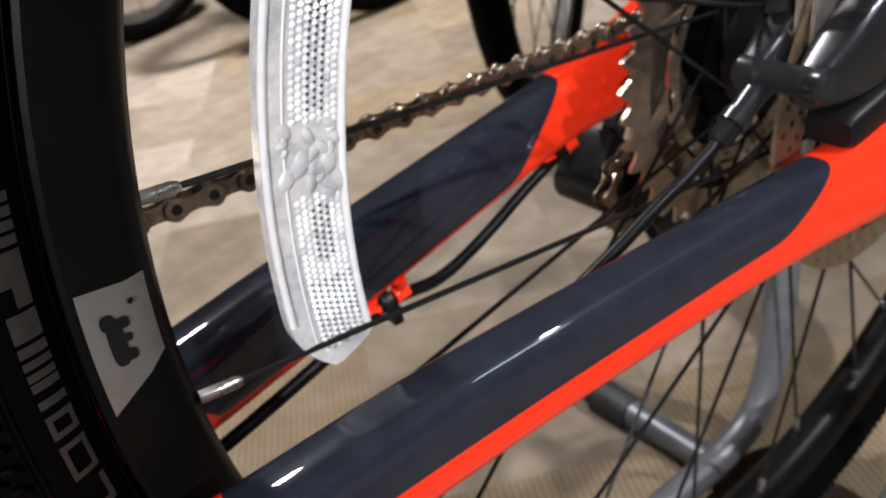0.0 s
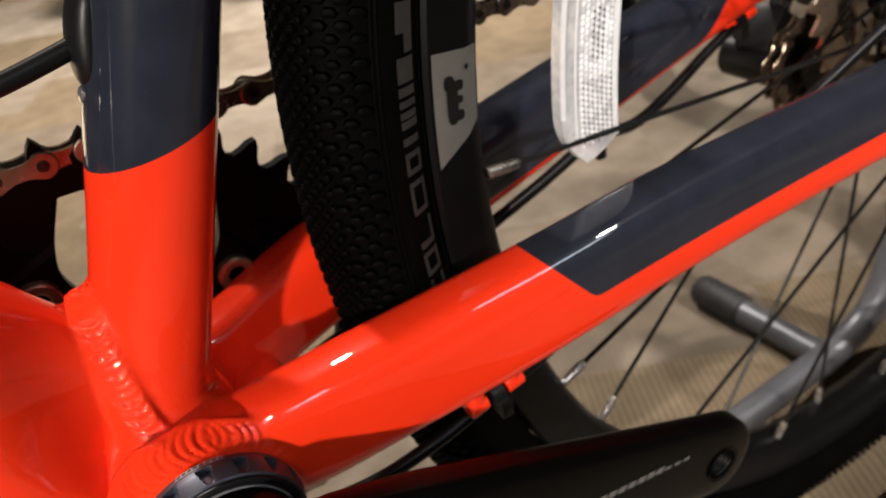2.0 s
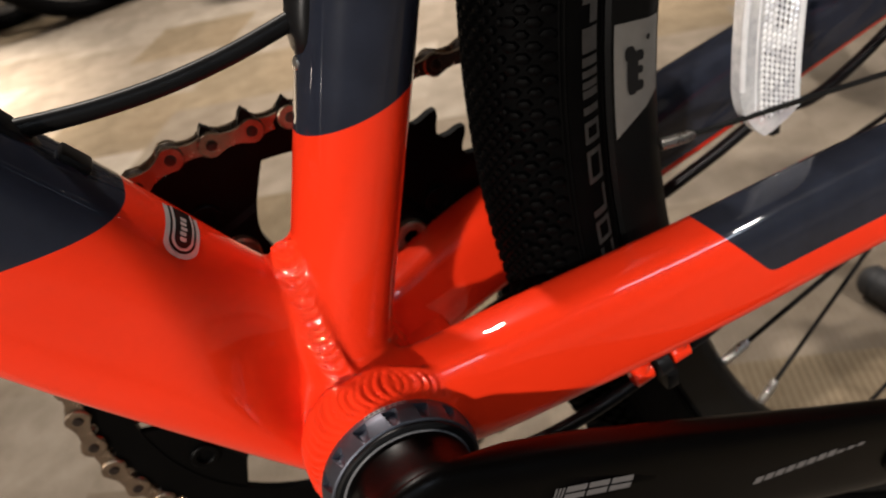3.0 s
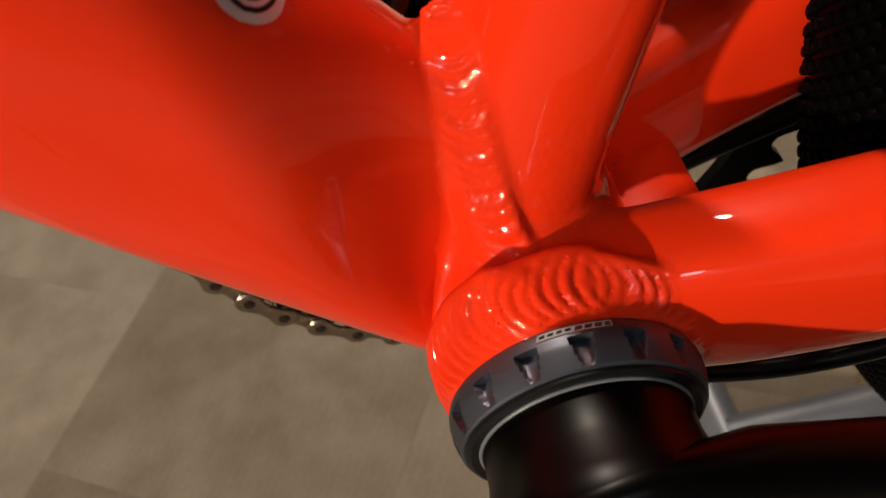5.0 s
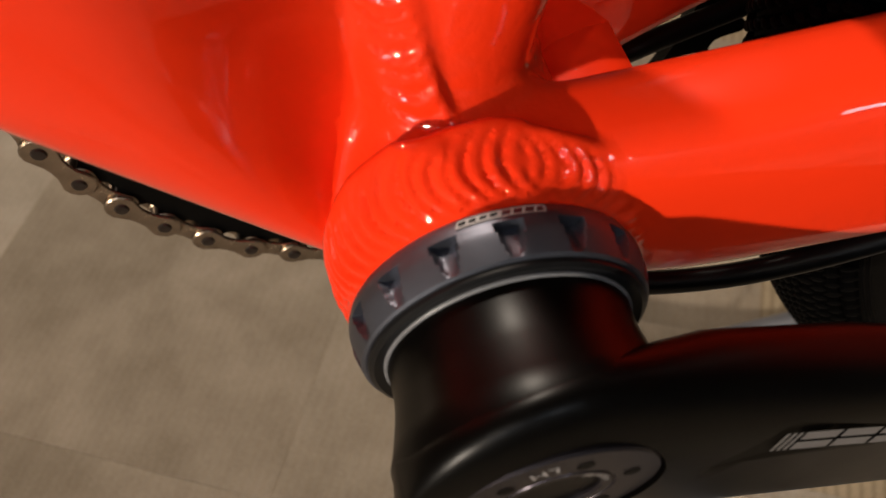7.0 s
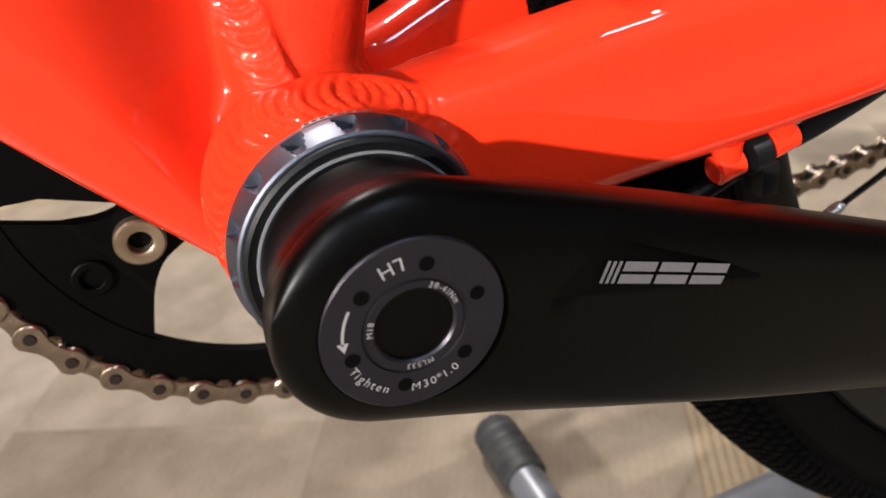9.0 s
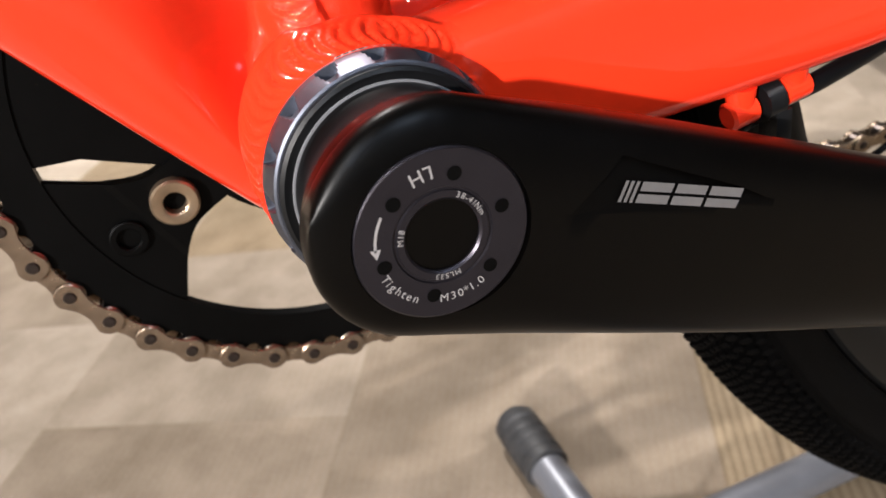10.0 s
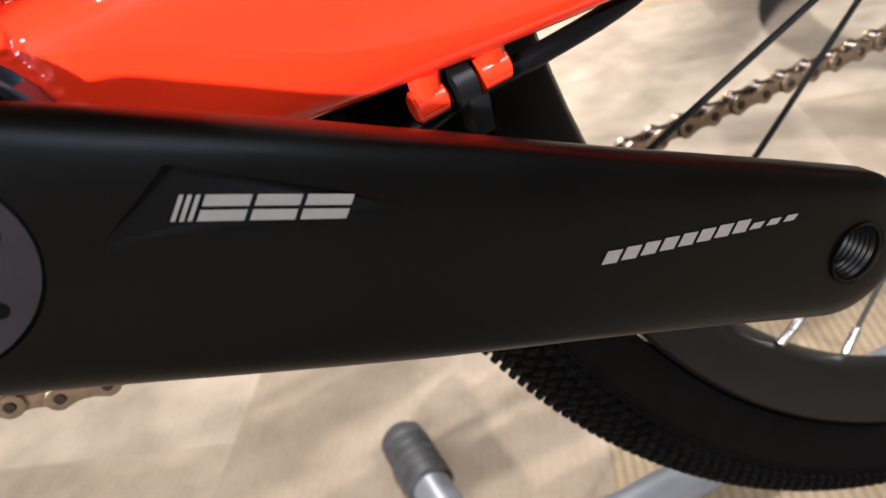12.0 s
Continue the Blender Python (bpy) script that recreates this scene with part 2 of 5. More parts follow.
def part(name, bm, material, parent=None, label="", smooth=35):
    bmesh.ops.recalc_face_normals(bm, faces=bm.faces)
    me = bpy.data.meshes.new(name)
    bm.to_mesh(me)
    bm.free()
    finish(me, material, smooth)
    ob = new(name, me)
    ob.parent = parent
    return tagged(ob, label)


def place(name, me, matrix, parent=None):
    ob = new(name, me)
    ob.parent = parent
    ob.matrix_world = matrix
    return ob


def mesh_of(name, bm, material, smooth=35):
    bmesh.ops.recalc_face_normals(bm, faces=bm.faces)
    me = bpy.data.meshes.new(name)
    bm.to_mesh(me)
    bm.free()
    finish(me, material, smooth)
    return me


def thing(name, at, label, category, group=""):
    ob = new(name)
    ob.empty_display_size = 0.05
    ob.location = at
    bpy.context.view_layer.update()
    return tagged(ob, label, category, group)


def child_of(ob, parent):
    """Parent ob, whose mesh is in world coordinates, to a thing that stands elsewhere."""
    ob.parent = parent
    ob.matrix_parent_inverse = parent.matrix_world.inverted()
    return ob


def loft(bm, rings, cap=True, close=False):
    vs = [[bm.verts.new(p) for p in ring] for ring in rings]
    n = len(vs[0])
    for i in range(len(vs) - (0 if close else 1)):
        a, b = vs[i], vs[(i + 1) % len(vs)]
        for j in range(n):
            bm.faces.new((a[j], a[(j + 1) % n], b[(j + 1) % n], b[j]))
    if cap and not close:
        bm.faces.new(vs[0])
        bm.faces.new(vs[-1])
    return bm


def spline(points, count):
    """A smooth run of count rows through rows of numbers."""
    p = [np.array(q, float) for q in points]
    p = [2 * p[0] - p[1]] + p + [2 * p[-1] - p[-2]]
    out = []
    for k in range(count):
        u = k / (count - 1) * (len(p) - 3)
        i = min(int(u), len(p) - 4)
        f = u - i
        a, b, c, d = p[i:i + 4]
        out.append(0.5 * (2 * b + (c - a) * f + (2 * a - 5 * b + 4 * c - d) * f * f + (3 * b - a - 3 * c + d) * f ** 3))
    return out


def sweep(bm, points, radius, sides=12, cap=True, closed=False):
    """A round rod along points; radius: a number or one per point."""
    pts = [Vector(p) for p in points]
    n = len(pts)
    rings, up = [], None
    for i, p in enumerate(pts):
        t = (pts[(i + 1) % n] - pts[i - 1]) if closed else (pts[min(i + 1, n - 1)] - pts[max(i - 1, 0)])
        t.normalize()
        if up is None:
            up = Vector((0, 1, 0)) if abs(t.y) < 0.9 else Vector((1, 0, 0))
        up = (up - t * up.dot(t)).normalized()
        side = t.cross(up)
        r = radius[i] if hasattr(radius, "__len__") else radius
        rings.append([p + (up * math.cos(a) + side * math.sin(a)) * r for a in (2 * math.pi * k / sides for k in range(sides))])
    return loft(bm, rings, cap, closed)


def lathe(bm, profile, cx, cz, sides=64, cap=True, start=0.0, stop=2 * math.pi):
    """Turn rows of (radius, y) about the line x = cx, z = cz."""
    full = stop - start > 6.28
    count = sides if full else sides + 1
    rings = [[Vector((cx + r * math.cos(a), y, cz + r * math.sin(a))) for a in (start + (stop - start) * k / sides for k in range(count))] for r, y in profile]
    vs = [[bm.verts.new(p) for p in ring] for ring in rings]
    for a, b in zip(vs, vs[1:]):
        for j in range(sides):
            j2 = (j + 1) % count
            bm.faces.new((a[j], a[j2], b[j2], b[j]))
    if cap and full:
        bm.faces.new(vs[0])
        bm.faces.new(vs[-1])
    return bm


def boxed(bm, lo, hi, bevel=0.0, turn=None):
    c, s = [(a + b) / 2 for a, b in zip(lo, hi)], [(b - a) for a, b in zip(lo, hi)]
    made = bmesh.ops.create_cube(bm, size=1.0, matrix=(turn or Matrix.Translation(c)) @ Matrix.Diagonal((*s, 1)))
    if bevel:
        edges = list({e for v in made["verts"] for e in v.link_edges})
        bmesh.ops.bevel(bm, geom=edges, offset=bevel, segments=2, affect="EDGES", profile=0.6)
    return bm


def rod(bm, p, q, r1, r2=None, sides=12):
    return sweep(bm, [p, q], [r1, r1 if r2 is None else r2], sides)


def spow(v, e):
    return math.copysign(abs(v) ** e, v)


def cut(ob, cutters):
    """Take solid meshes out of ob, once and for all."""
    tools = []
    for bm in cutters:
        bmesh.ops.recalc_face_normals(bm, faces=bm.faces)
        me = bpy.data.meshes.new("tool")
        bm.to_mesh(me)
        bm.free()
        tool = new("tool", me)
        tools.append(tool)
        mod = ob.modifiers.new("cut", "BOOLEAN")
        mod.operation, mod.object, mod.solver = "DIFFERENCE", tool, "EXACT"
    bpy.context.view_layer.update()
    me = bpy.data.meshes.new_from_object(ob.evaluated_get(bpy.context.evaluated_depsgraph_get()))
    ob.modifiers.clear()
    ob.data = me
    me.set_sharp_from_angle(angle=radians(35))
    for tool in tools:
        bpy.data.objects.remove(tool)
    return ob


def text_mesh(word, size):
    """The outline of a word, flat, in x and y, set about its middle."""
    cu = bpy.data.curves.new("word", "FONT")
    cu.body, cu.size, cu.align_x, cu.align_y, cu.resolution_u = word, size, "CENTER", "CENTER", 3
    ob = new("word", cu)
    bpy.context.view_layer.update()
    me = bpy.data.meshes.new_from_object(ob.evaluated_get(bpy.context.evaluated_depsgraph_get()))
    bpy.data.objects.remove(ob)
    bpy.data.curves.remove(cu)
    return me


# ---- room ----
floor_bm = bmesh.new()
boxed(floor_bm, (-4.0, -4.0, FLOOR - 0.12), (6.0, 7.0, FLOOR - 0.008))
floor = tagged(part("floor", floor_bm, M_CARPET, smooth=0), "beige and brown ribbed carpet tile floor", "floor", kind="structure")
for name, lo, hi in (("wall_north", (-4.0, 7.0, FLOOR - 0.12), (6.0, 7.15, CEIL)), ("wall_south", (-4.0, -4.15, FLOOR - 0.12), (6.0, -4.0, CEIL)),
                     ("wall_west", (-4.15, -4.15, FLOOR - 0.12), (-4.0, 7.15, CEIL)), ("wall_east", (6.0, -4.15, FLOOR - 0.12), (6.15, 7.15, CEIL))):
    tagged(part(name, boxed(bmesh.new(), lo, hi), M_WALL, smooth=0), "beige painted shop wall", "wall", kind="structure")
tagged(part("ceiling", boxed(bmesh.new(), (-4.15, -4.15, CEIL), (6.15, 7.15, CEIL + 0.12)), M_CEIL, smooth=0), "grey board shop ceiling", "ceiling", kind="structure")

# fixtures of the added fill panels, out of view
panel_first = None
for x, y in FILL_PANELS:
    m = Matrix.Translation((x, y, CEIL))
    if panel_first is None:
        panel_first = thing("ceiling_panel_light", (0, 0, 0), "square white-framed ceiling panel, lit, added out of view as cool fill", "ceiling light", "ceiling panel lights")
        fr = bmesh.new()
        for lo, hi in (((-0.33, -0.33, -0.04), (0.33, -0.30, 0)), ((-0.33, 0.30, -0.04), (0.33, 0.33, 0)), ((-0.33, -0.30, -0.04), (-0.30, 0.30, 0)), ((0.30, -0.30, -0.04), (0.33, 0.30, 0))):
            boxed(fr, lo, hi)
        part("frame", fr, M_WALL, panel_first, smooth=0)
        part("diffuser", boxed(bmesh.new(), (-0.30, -0.30, -0.03), (0.30, 0.30, -0.02)), M_PANEL, panel_first, smooth=0)
        panel_first.matrix_world = m
    else:
        copy_thing(panel_first, m)
# housings and stems added to carry the spot lamps, all unseen
for s in SPOTS:
    m = look(s[0], s[1]) @ Matrix.Translation((0, 0, 0.075))
    spot = thing("spotlight", (s[0][0], s[0][1], CEIL), "small black ceiling spotlight on a stem, lit, added out of view", "spotlight", "track spotlights")
    bm = bmesh.new()
    rings = [[m @ Vector((r * math.cos(a), r * math.sin(a), z)) for a in (math.pi * k / 12 for k in range(24))] for r, z in ((0.03, 0.14), (0.05, 0.12), (0.055, 0.0), (0.05, 0.0), (0.046, 0.05), (0.02, 0.055))]
    child_of(part("housing", loft(bm, rings), M_LAMPBODY), spot)
    top = m @ Vector((0, 0, 0.13))
    child_of(part("stem", sweep(bmesh.new(), [top, (top.x, top.y, CEIL + 0.001)], 0.012), M_LAMPBODY), spot)
    child_of(part("base_plate", sweep(bmesh.new(), [(top.x, top.y, CEIL - 0.025), (top.x, top.y, CEIL + 0.001)], 0.045, 20), M_LAMPBODY), spot)

# ---- bicycle ----
AX, AZ = 0.0027, 0.2806          # crank axis
WX, WZ = 0.412, 0.329           # rear axle
bike = thing("bicycle", (0, 0, 0), "glossy red and navy alloy bicycle held in a floor stand", "bicycle")


def bar_ring(c, a, b, ha, hb, e, n=40):
    return [c + a * (ha * spow(math.cos(t), e)) + b * (hb * spow(math.sin(t), e)) for t in (2 * math.pi * k / n for k in range(n))]


YV = Vector((0, 1, 0))
DT0, DTD = Vector((0.001, 0, 0.280)), Vector((-0.577, 0, 0.8167)).normalized()
DTN = Vector((DTD.z, 0, -DTD.x))
ST0, STD = Vector((-0.0045, 0, 0.2818)), Vector((0.366, 0, 1)).normalized()
STN = Vector((STD.z, 0, -STD.x))
R_SHELL, R_ST = 0.0218, 0.0156
DT_HA, DT_HB, DT_E = 0.0235, 0.0285, 0.66
DT_UP = 0.908                   # upper half a little shallower than the lower


def smooth(a, b, x):
    u = min(1.0, max(0.0, (x - a) / (b - a)))
    return u * u * (3 - 2 * u)


def dt_share(p):
    """The tube's sides draw in towards the seat tube, and its lower lip flares out to the shell's width: the share of its width at p."""
    q = p - DT0
    t, v = q.dot(DTD), q.dot(DTN) / DT_HB
    upper = smooth(-0.75, 0.05, v)
    drawn = 1.0 - 0.53 * smooth(-0.037, -0.007, p.x) * upper
    return drawn * (1.0 + 0.03 * smooth(0.12, 0.01, t) * (1 - upper) + 0.06 * smooth(0.12, 0.03, t) * upper)


def pinched(p):
    return Vector((p.x, p.y * dt_share(p), p.z))


def dt_ring(t, grow=0.0, n=72):
    ring = [pinched(p) for p in bar_ring(DT0 + DTD * t, YV, DTN, DT_HA + grow, DT_HB + grow, DT_E, n)]
    ring = [p + DTN * ((DT_UP - 1) * max(0.0, (p - DT0).dot(DTN))) for p in ring]
    rise = 0.0036 * max(0.0, 1 - t / 0.09) ** 1.5
    mid = DT0 + DTD * t
    return [p + DTN * (rise * min(1.0, max(0.0, -(p - mid).dot(DTN) / DT_HB))) for p in ring]


def st_ring(t, grow=0.0, n=48):
    return bar_ring(ST0 + STD * t, YV, STN, R_ST + grow, R_ST + grow, 1.0, n)


STAY = [(0.006, 0.0200, 0.2845, 0.0110, 0.0150), (0.03, 0.0255, 0.2860, 0.0115, 0.0179), (0.06, 0.0300, 0.2892, 0.0115, 0.0187), (0.11, 0.0345, 0.2923, 0.0115, 0.0188),
        (0.16, 0.0390, 0.2975, 0.0110, 0.0187), (0.20, 0.0435, 0.3012, 0.0105, 0.0180), (0.245, 0.0492, 0.3045, 0.0100, 0.0174), (0.29, 0.0550, 0.3075, 0.0095, 0.0171),
        (0.33, 0.0605, 0.3098, 0.0095, 0.0175), (0.365, 0.0645, 0.3115, 0.0098, 0.0205), (0.40, 0.0665, 0.3180, 0.0095, 0.0260), (0.44, 0.0670, 0.3300, 0.0085, 0.0300)]


def stay_lift(x, side):
    """The stay beyond the wheel is bent: low at the shell, high at the axle."""
    return 0.0 if side < 0 else float(np.interp(x, [0.0, 0.03, 0.07, 0.12, 0.2, 0.3, 0.34], [-0.003, -0.004, 0.002, 0.006, 0.008, 0.011, 0.013]))


def stay_rings(side, count=72, n=40):
    out = []
    for x, y, z, hw, hh in spline(STAY, count):
        z += stay_lift(x, side)
        out.append(bar_ring(Vector((x, side * y, z)), YV, Vector((0, 0, 1)), hw, hh, 0.58, n))
    return out


FOOT_T, FOOT_W = (0.0, 0.014, 0.018, 0.022, 0.026, 0.031, 0.038, 0.046), (0.0260, 0.0250, 0.0228, 0.0200, 0.0180, 0.0166, 0.0159, 0.0156)
STAY_LINE = np.array(spline(STAY, 72))


def ramp_up(a, b, x):
    u = np.clip((x - a) / (b - a), 0, 1)
    return u * u * (3 - 2 * u)


def level(p, shape, step=1e-5):
    """Distance to the surface on which shape(p) is 1."""
    g = shape(p)
    slope = np.stack([shape(p + np.eye(3)[i] * step) - g for i in range(3)], -1) / step
    return (g - 1) / np.maximum(1e-6, np.linalg.norm(slope, axis=-1))


def down_shape(p):
    q = p - np.array(DT0)
    t, v = q @ np.array(DTD), q @ np.array(DTN)
    upper = ramp_up(-0.75, 0.05, v / DT_HB)
    share = (1 - 0.53 * ramp_up(-0.037, -0.007, p[..., 0]) * upper) * (1 + 0.03 * ramp_up(-0.12, -0.01, -t) * (1 - upper) + 0.06 * ramp_up(-0.12, -0.03, -t) * upper)
    rise = 0.0036 * np.clip(1 - t / 0.09, 0, 1) ** 1.5
    v = np.where(v < 0, v / (1 - rise / DT_HB), v / DT_UP)
    m = 2 / DT_E
    return ((np.abs(p[..., 1]) / (DT_HA * share)) ** m + (np.abs(v) / DT_HB) ** m) ** (1 / m)


def seat_shape(p):
    q = p - np.array(ST0)
    t = q @ np.array(STD)
    return np.sqrt((p[..., 1] / np.interp(t, FOOT_T, FOOT_W)) ** 2 + ((q @ np.array(STN)) / R_ST) ** 2)


def stay_shape(p):
    at = lambda i: np.interp(p[..., 0], STAY_LINE[:, 0], STAY_LINE[:, i])
    m = 2 / 0.58
    return ((np.abs(p[..., 1] + at(1)) / at(3)) ** m + (np.abs(p[..., 2] - at(2)) / at(4)) ** m) ** (1 / m)


# welds round the shell's end: angle, inner radius and y, outer radius and y; then the pitch and bow of their scales
WELDS = [
    ([(14, 0.0205, -0.0354, 0.0262, -0.0331), (25, 0.0207, -0.0354, 0.0269, -0.0328), (45, 0.0207, -0.0352, 0.0269, -0.0308), (62, 0.0207, -0.0350, 0.0256, -0.0285), (74, 0.0207, -0.0345, 0.0244, -0.0262)], 0.0026, -1.2),
    ([(72, 0.0207, -0.0352, 0.0244, -0.0255), (80, 0.0207, -0.0352, 0.0247, -0.0252), (95, 0.0207, -0.0352, 0.0248, -0.0256), (104, 0.0207, -0.0352, 0.0248, -0.0260)], 0.0027, 1.2),
    ([(100, 0.0209, -0.0356, 0.0250, -0.0268), (111, 0.0209, -0.0362, 0.0268, -0.0260), (128, 0.0209, -0.0365, 0.0266, -0.0266), (149, 0.0208, -0.0367, 0.0250, -0.0285), (170, 0.0206, -0.0367, 0.0229, -0.0300), (196, 0.0204, -0.0366, 0.0219, -0.0312)], 0.0025, 1.2),
]


# weld between down tube and seat tube: x, y, z of its middle, half width
SEAM = [(-0.0012, -0.0224, 0.3020, 0.0036), (-0.0024, -0.0196, 0.3080, 0.0037), (-0.0032, -0.0166, 0.3140, 0.0037), (-0.0034, -0.0138, 0.3225, 0.0036), (-0.0034, -0.0110, 0.3300, 0.0035), (-0.0030, -0.0078, 0.3360, 0.0033), (-0.0024, -0.0030, 0.3400, 0.0030)]


def melt(a, b, k):
    return np.minimum(a, b) - np.maximum(k - np.abs(a - b), 0) ** 2 / (4 * k)


def scales(along, across, pitch, bow, seed):
    """Overlapping crescents of a weld, -0.5 to 0.7; across runs from -1 to 1."""
    rng = np.random.default_rng(seed)
    ph = along / pitch + bow * across ** 2 + 60.0
    ph = ph + rng.uniform(-0.2, 0.2, 200)[ph.astype(int) % 200] * np.clip(1 - across ** 2, 0, 1)
    f = ph - np.floor(ph)
    return (np.sin(np.pi * f ** 1.5) ** 0.7 * rng.uniform(0.7, 1.25, 200)[ph.astype(int) % 200] - 0.5) * np.clip(1 - across ** 4, 0, 1)


def joint_field(p):
    """Signed distance to the welded joint, and how far it stands proud of the bare tubes."""
    up = (p - np.array(ST0)) @ np.array(STD)
    down = np.maximum(level(p, down_shape), 0.004 - (p - np.array(DT0)) @ np.array(DTD))
    seat = np.maximum(level(p, seat_shape), -up)
    tube = np.maximum(np.hypot(p[..., 1], (p - np.array(ST0)) @ np.array(STN)) - R_ST, -up)
    stay = np.maximum(level(p, stay_shape), 0.006 - p[..., 0])
    rx, rz, y = p[..., 0] - AX, p[..., 2] - AZ, -np.abs(p[..., 1])
    r = np.hypot(rx, rz)
    shell = np.maximum(r - R_SHELL, -y - 0.0374)
    bare = np.minimum(np.minimum(down, tube), np.minimum(stay, shell))
    body = melt(melt(melt(shell, seat, 0.0050), stay, 0.0050), down, 0.0040)
    cols = np.array(SEAM).T
    cx, cy, half_w = [np.interp(p[..., 2], cols[2], c) for c in (cols[0], cols[1], cols[3])]
    qx, qy = p[..., 0] - cx, y - cy
    across, out = 0.94 * qx + 0.34 * qy, -0.34 * qx - 0.94 * qy + 0.0027
    over = np.maximum(np.maximum(cols[2][0] - p[..., 2], p[..., 2] - cols[2][-1]), 0)
    wide = np.hypot(np.hypot(np.maximum(np.abs(across) - half_w + 0.0016, 0), out), over)
    body = melt(body, wide - 0.0016 - 0.0006 * scales(p[..., 2], np.clip(across / half_w, -1, 1), 0.0027, -1.0, 4), 0.0026)
    turn = (np.degrees(np.arctan2(rz, rx)) + 60) % 360 - 60
    for k, (stops, pitch, bow) in enumerate(WELDS):
        cols = np.array(stops).T
        r1, y1, r2, y2 = [np.interp(turn, cols[0], c) for c in cols[1:]]
        ex, ey = r2 - r1, y2 - y1
        u = np.clip(((r - r1) * ex + (y - y1) * ey) / (ex * ex + ey * ey), 0, 1)
        over = np.radians(np.maximum(np.maximum(cols[0][0] - turn, turn - cols[0][-1]), 0)) * r
        wide = np.hypot(np.hypot(r - r1 - u * ex, y - y1 - u * ey), over)
        weld = wide - 0.0017 - 0.00080 * scales(np.radians(turn) * 0.025, 2 * u - 1, pitch, bow, k + 1)
        body = melt(body, weld, 0.0013)
    return body, bare - body


def joint_mesh(lo, hi, cell, side):
    """Mesh of the joint's surface where it covers the bare tubes; side 1 mirrors it."""
    n = [int(math.ceil((hi[i] - lo[i]) / cell)) + 1 for i in range(3)]
    axes = [lo[i] + cell * np.arange(n[i]) for i in range(3)]
    grid = np.stack(np.meshgrid(*axes, indexing="ij"), -1)
    field = np.empty(n)
    for i in range(n[0]):
        field[i] = joint_field(grid[i])[0]
    inside = field < 0
    corner = [inside[i:n[0] - 1 + i, j:n[1] - 1 + j, k:n[2] - 1 + k] for i in (0, 1) for j in (0, 1) for k in (0, 1)]
    total = sum(c.astype(int) for c in corner)
    cells = np.argwhere((total > 0) & (total < 8))
    number = np.full([m - 1 for m in n], -1)
    number[tuple(cells.T)] = np.arange(len(cells))
    pts = np.array(lo) + cell * (cells + 0.5)
    for _ in range(4):
        d = joint_field(pts)[0]
        slope = np.stack([joint_field(pts + np.eye(3)[i] * 1e-5)[0] - d for i in range(3)], -1) / 1e-5
        move = -slope * (d / np.maximum(0.2, (slope ** 2).sum(-1)))[:, None]
        pts = pts + np.clip(move, -0.5 * cell, 0.5 * cell)
    shown = joint_field(pts)[1] > 0.00001
    faces = []
    for ax in range(3):
        u, v = (ax + 1) % 3, (ax + 2) % 3
        head, tail = [slice(None)] * 3, [slice(None)] * 3
        head[ax], tail[ax] = slice(0, -1), slice(1, None)
        for e in np.argwhere(inside[tuple(head)] != inside[tuple(tail)]):
            if not (0 < e[u] < n[u] - 1 and 0 < e[v] < n[v] - 1):
                continue
            quad = []
            for du, dv in ((-1, -1), (0, -1), (0, 0), (-1, 0)):
                c = e.copy()
                c[u] += du
                c[v] += dv
                quad.append(int(number[tuple(c)]))
            if shown[quad].any():
                faces.append(quad if inside[tuple(e)] == (side < 0) else quad[::-1])
    used = sorted({q for f in faces for q in f})
    at = {q: k for k, q in enumerate(used)}
    me = bpy.data.meshes.new("welded_joint")
    me.from_pydata([(float(x), float(y) * -side, float(z)) for x, y, z in pts[used]], [], [[at[q] for q in f] for f in faces])
    return me


frame_thing = new("frame")
frame_thing.parent = bike
bm = bmesh.new()
loft(bm, [dt_ring(t) for t in list(np.linspace(0.004, 0.12, 40)) + list(np.linspace(0.13, 0.55, 20))])
part("down_tube", bm, M_DOWN, frame_thing, "broad red down tube with navy upper end")
part("seat_tube", loft(bmesh.new(), [st_ring(t) for t in np.linspace(0.0, 0.42, 40)]), M_SEAT, frame_thing, "red seat tube, navy above a slanted edge")
for side in (-1, 1):
    part("chainstay", loft(bmesh.new(), stay_rings(side)), M_STAY if side < 0 else M_STAY_FAR, frame_thing, "red chainstay with a navy side panel")
part("bottom_bracket_shell", lathe(bmesh.new(), [(0.019, -0.0374), (0.0218, -0.0374), (0.0221, -0.0368), (R_SHELL, -0.0300), (R_SHELL, 0.0300), (0.0221, 0.0368), (0.0218, 0.0374), (0.019, 0.0374)], AX, AZ, 96), M_RED, frame_thing)
for side in (-1, 1):
    me = joint_mesh((-0.030, -0.0392, 0.2560), (0.044, 0.0, 0.3520), 0.00062 if side < 0 else 0.0016, side)
    finish(me, M_WELD, 80)
    place("welded_joint", me, Matrix(), frame_thing)
# bridge between the stays
part("stay_bridge", boxed(bmesh.new(), (0.016, -0.027, 0.2665), (0.0425, 0.027, 0.2810), 0.0062, Matrix.Translation((0.0292, 0, 0.2738)) @ Matrix.Rotation(radians(-6), 4, "Y")), M_RED, frame_thing, smooth=80)

# cable port on the down tube, cable, port on the seat tube
def dt_top(t, lift=0.0, y=0.0):
    return DT0 + DTD * t + DTN * (DT_HB * DT_UP + lift) + YV * y


bm = bmesh.new()
rings = []
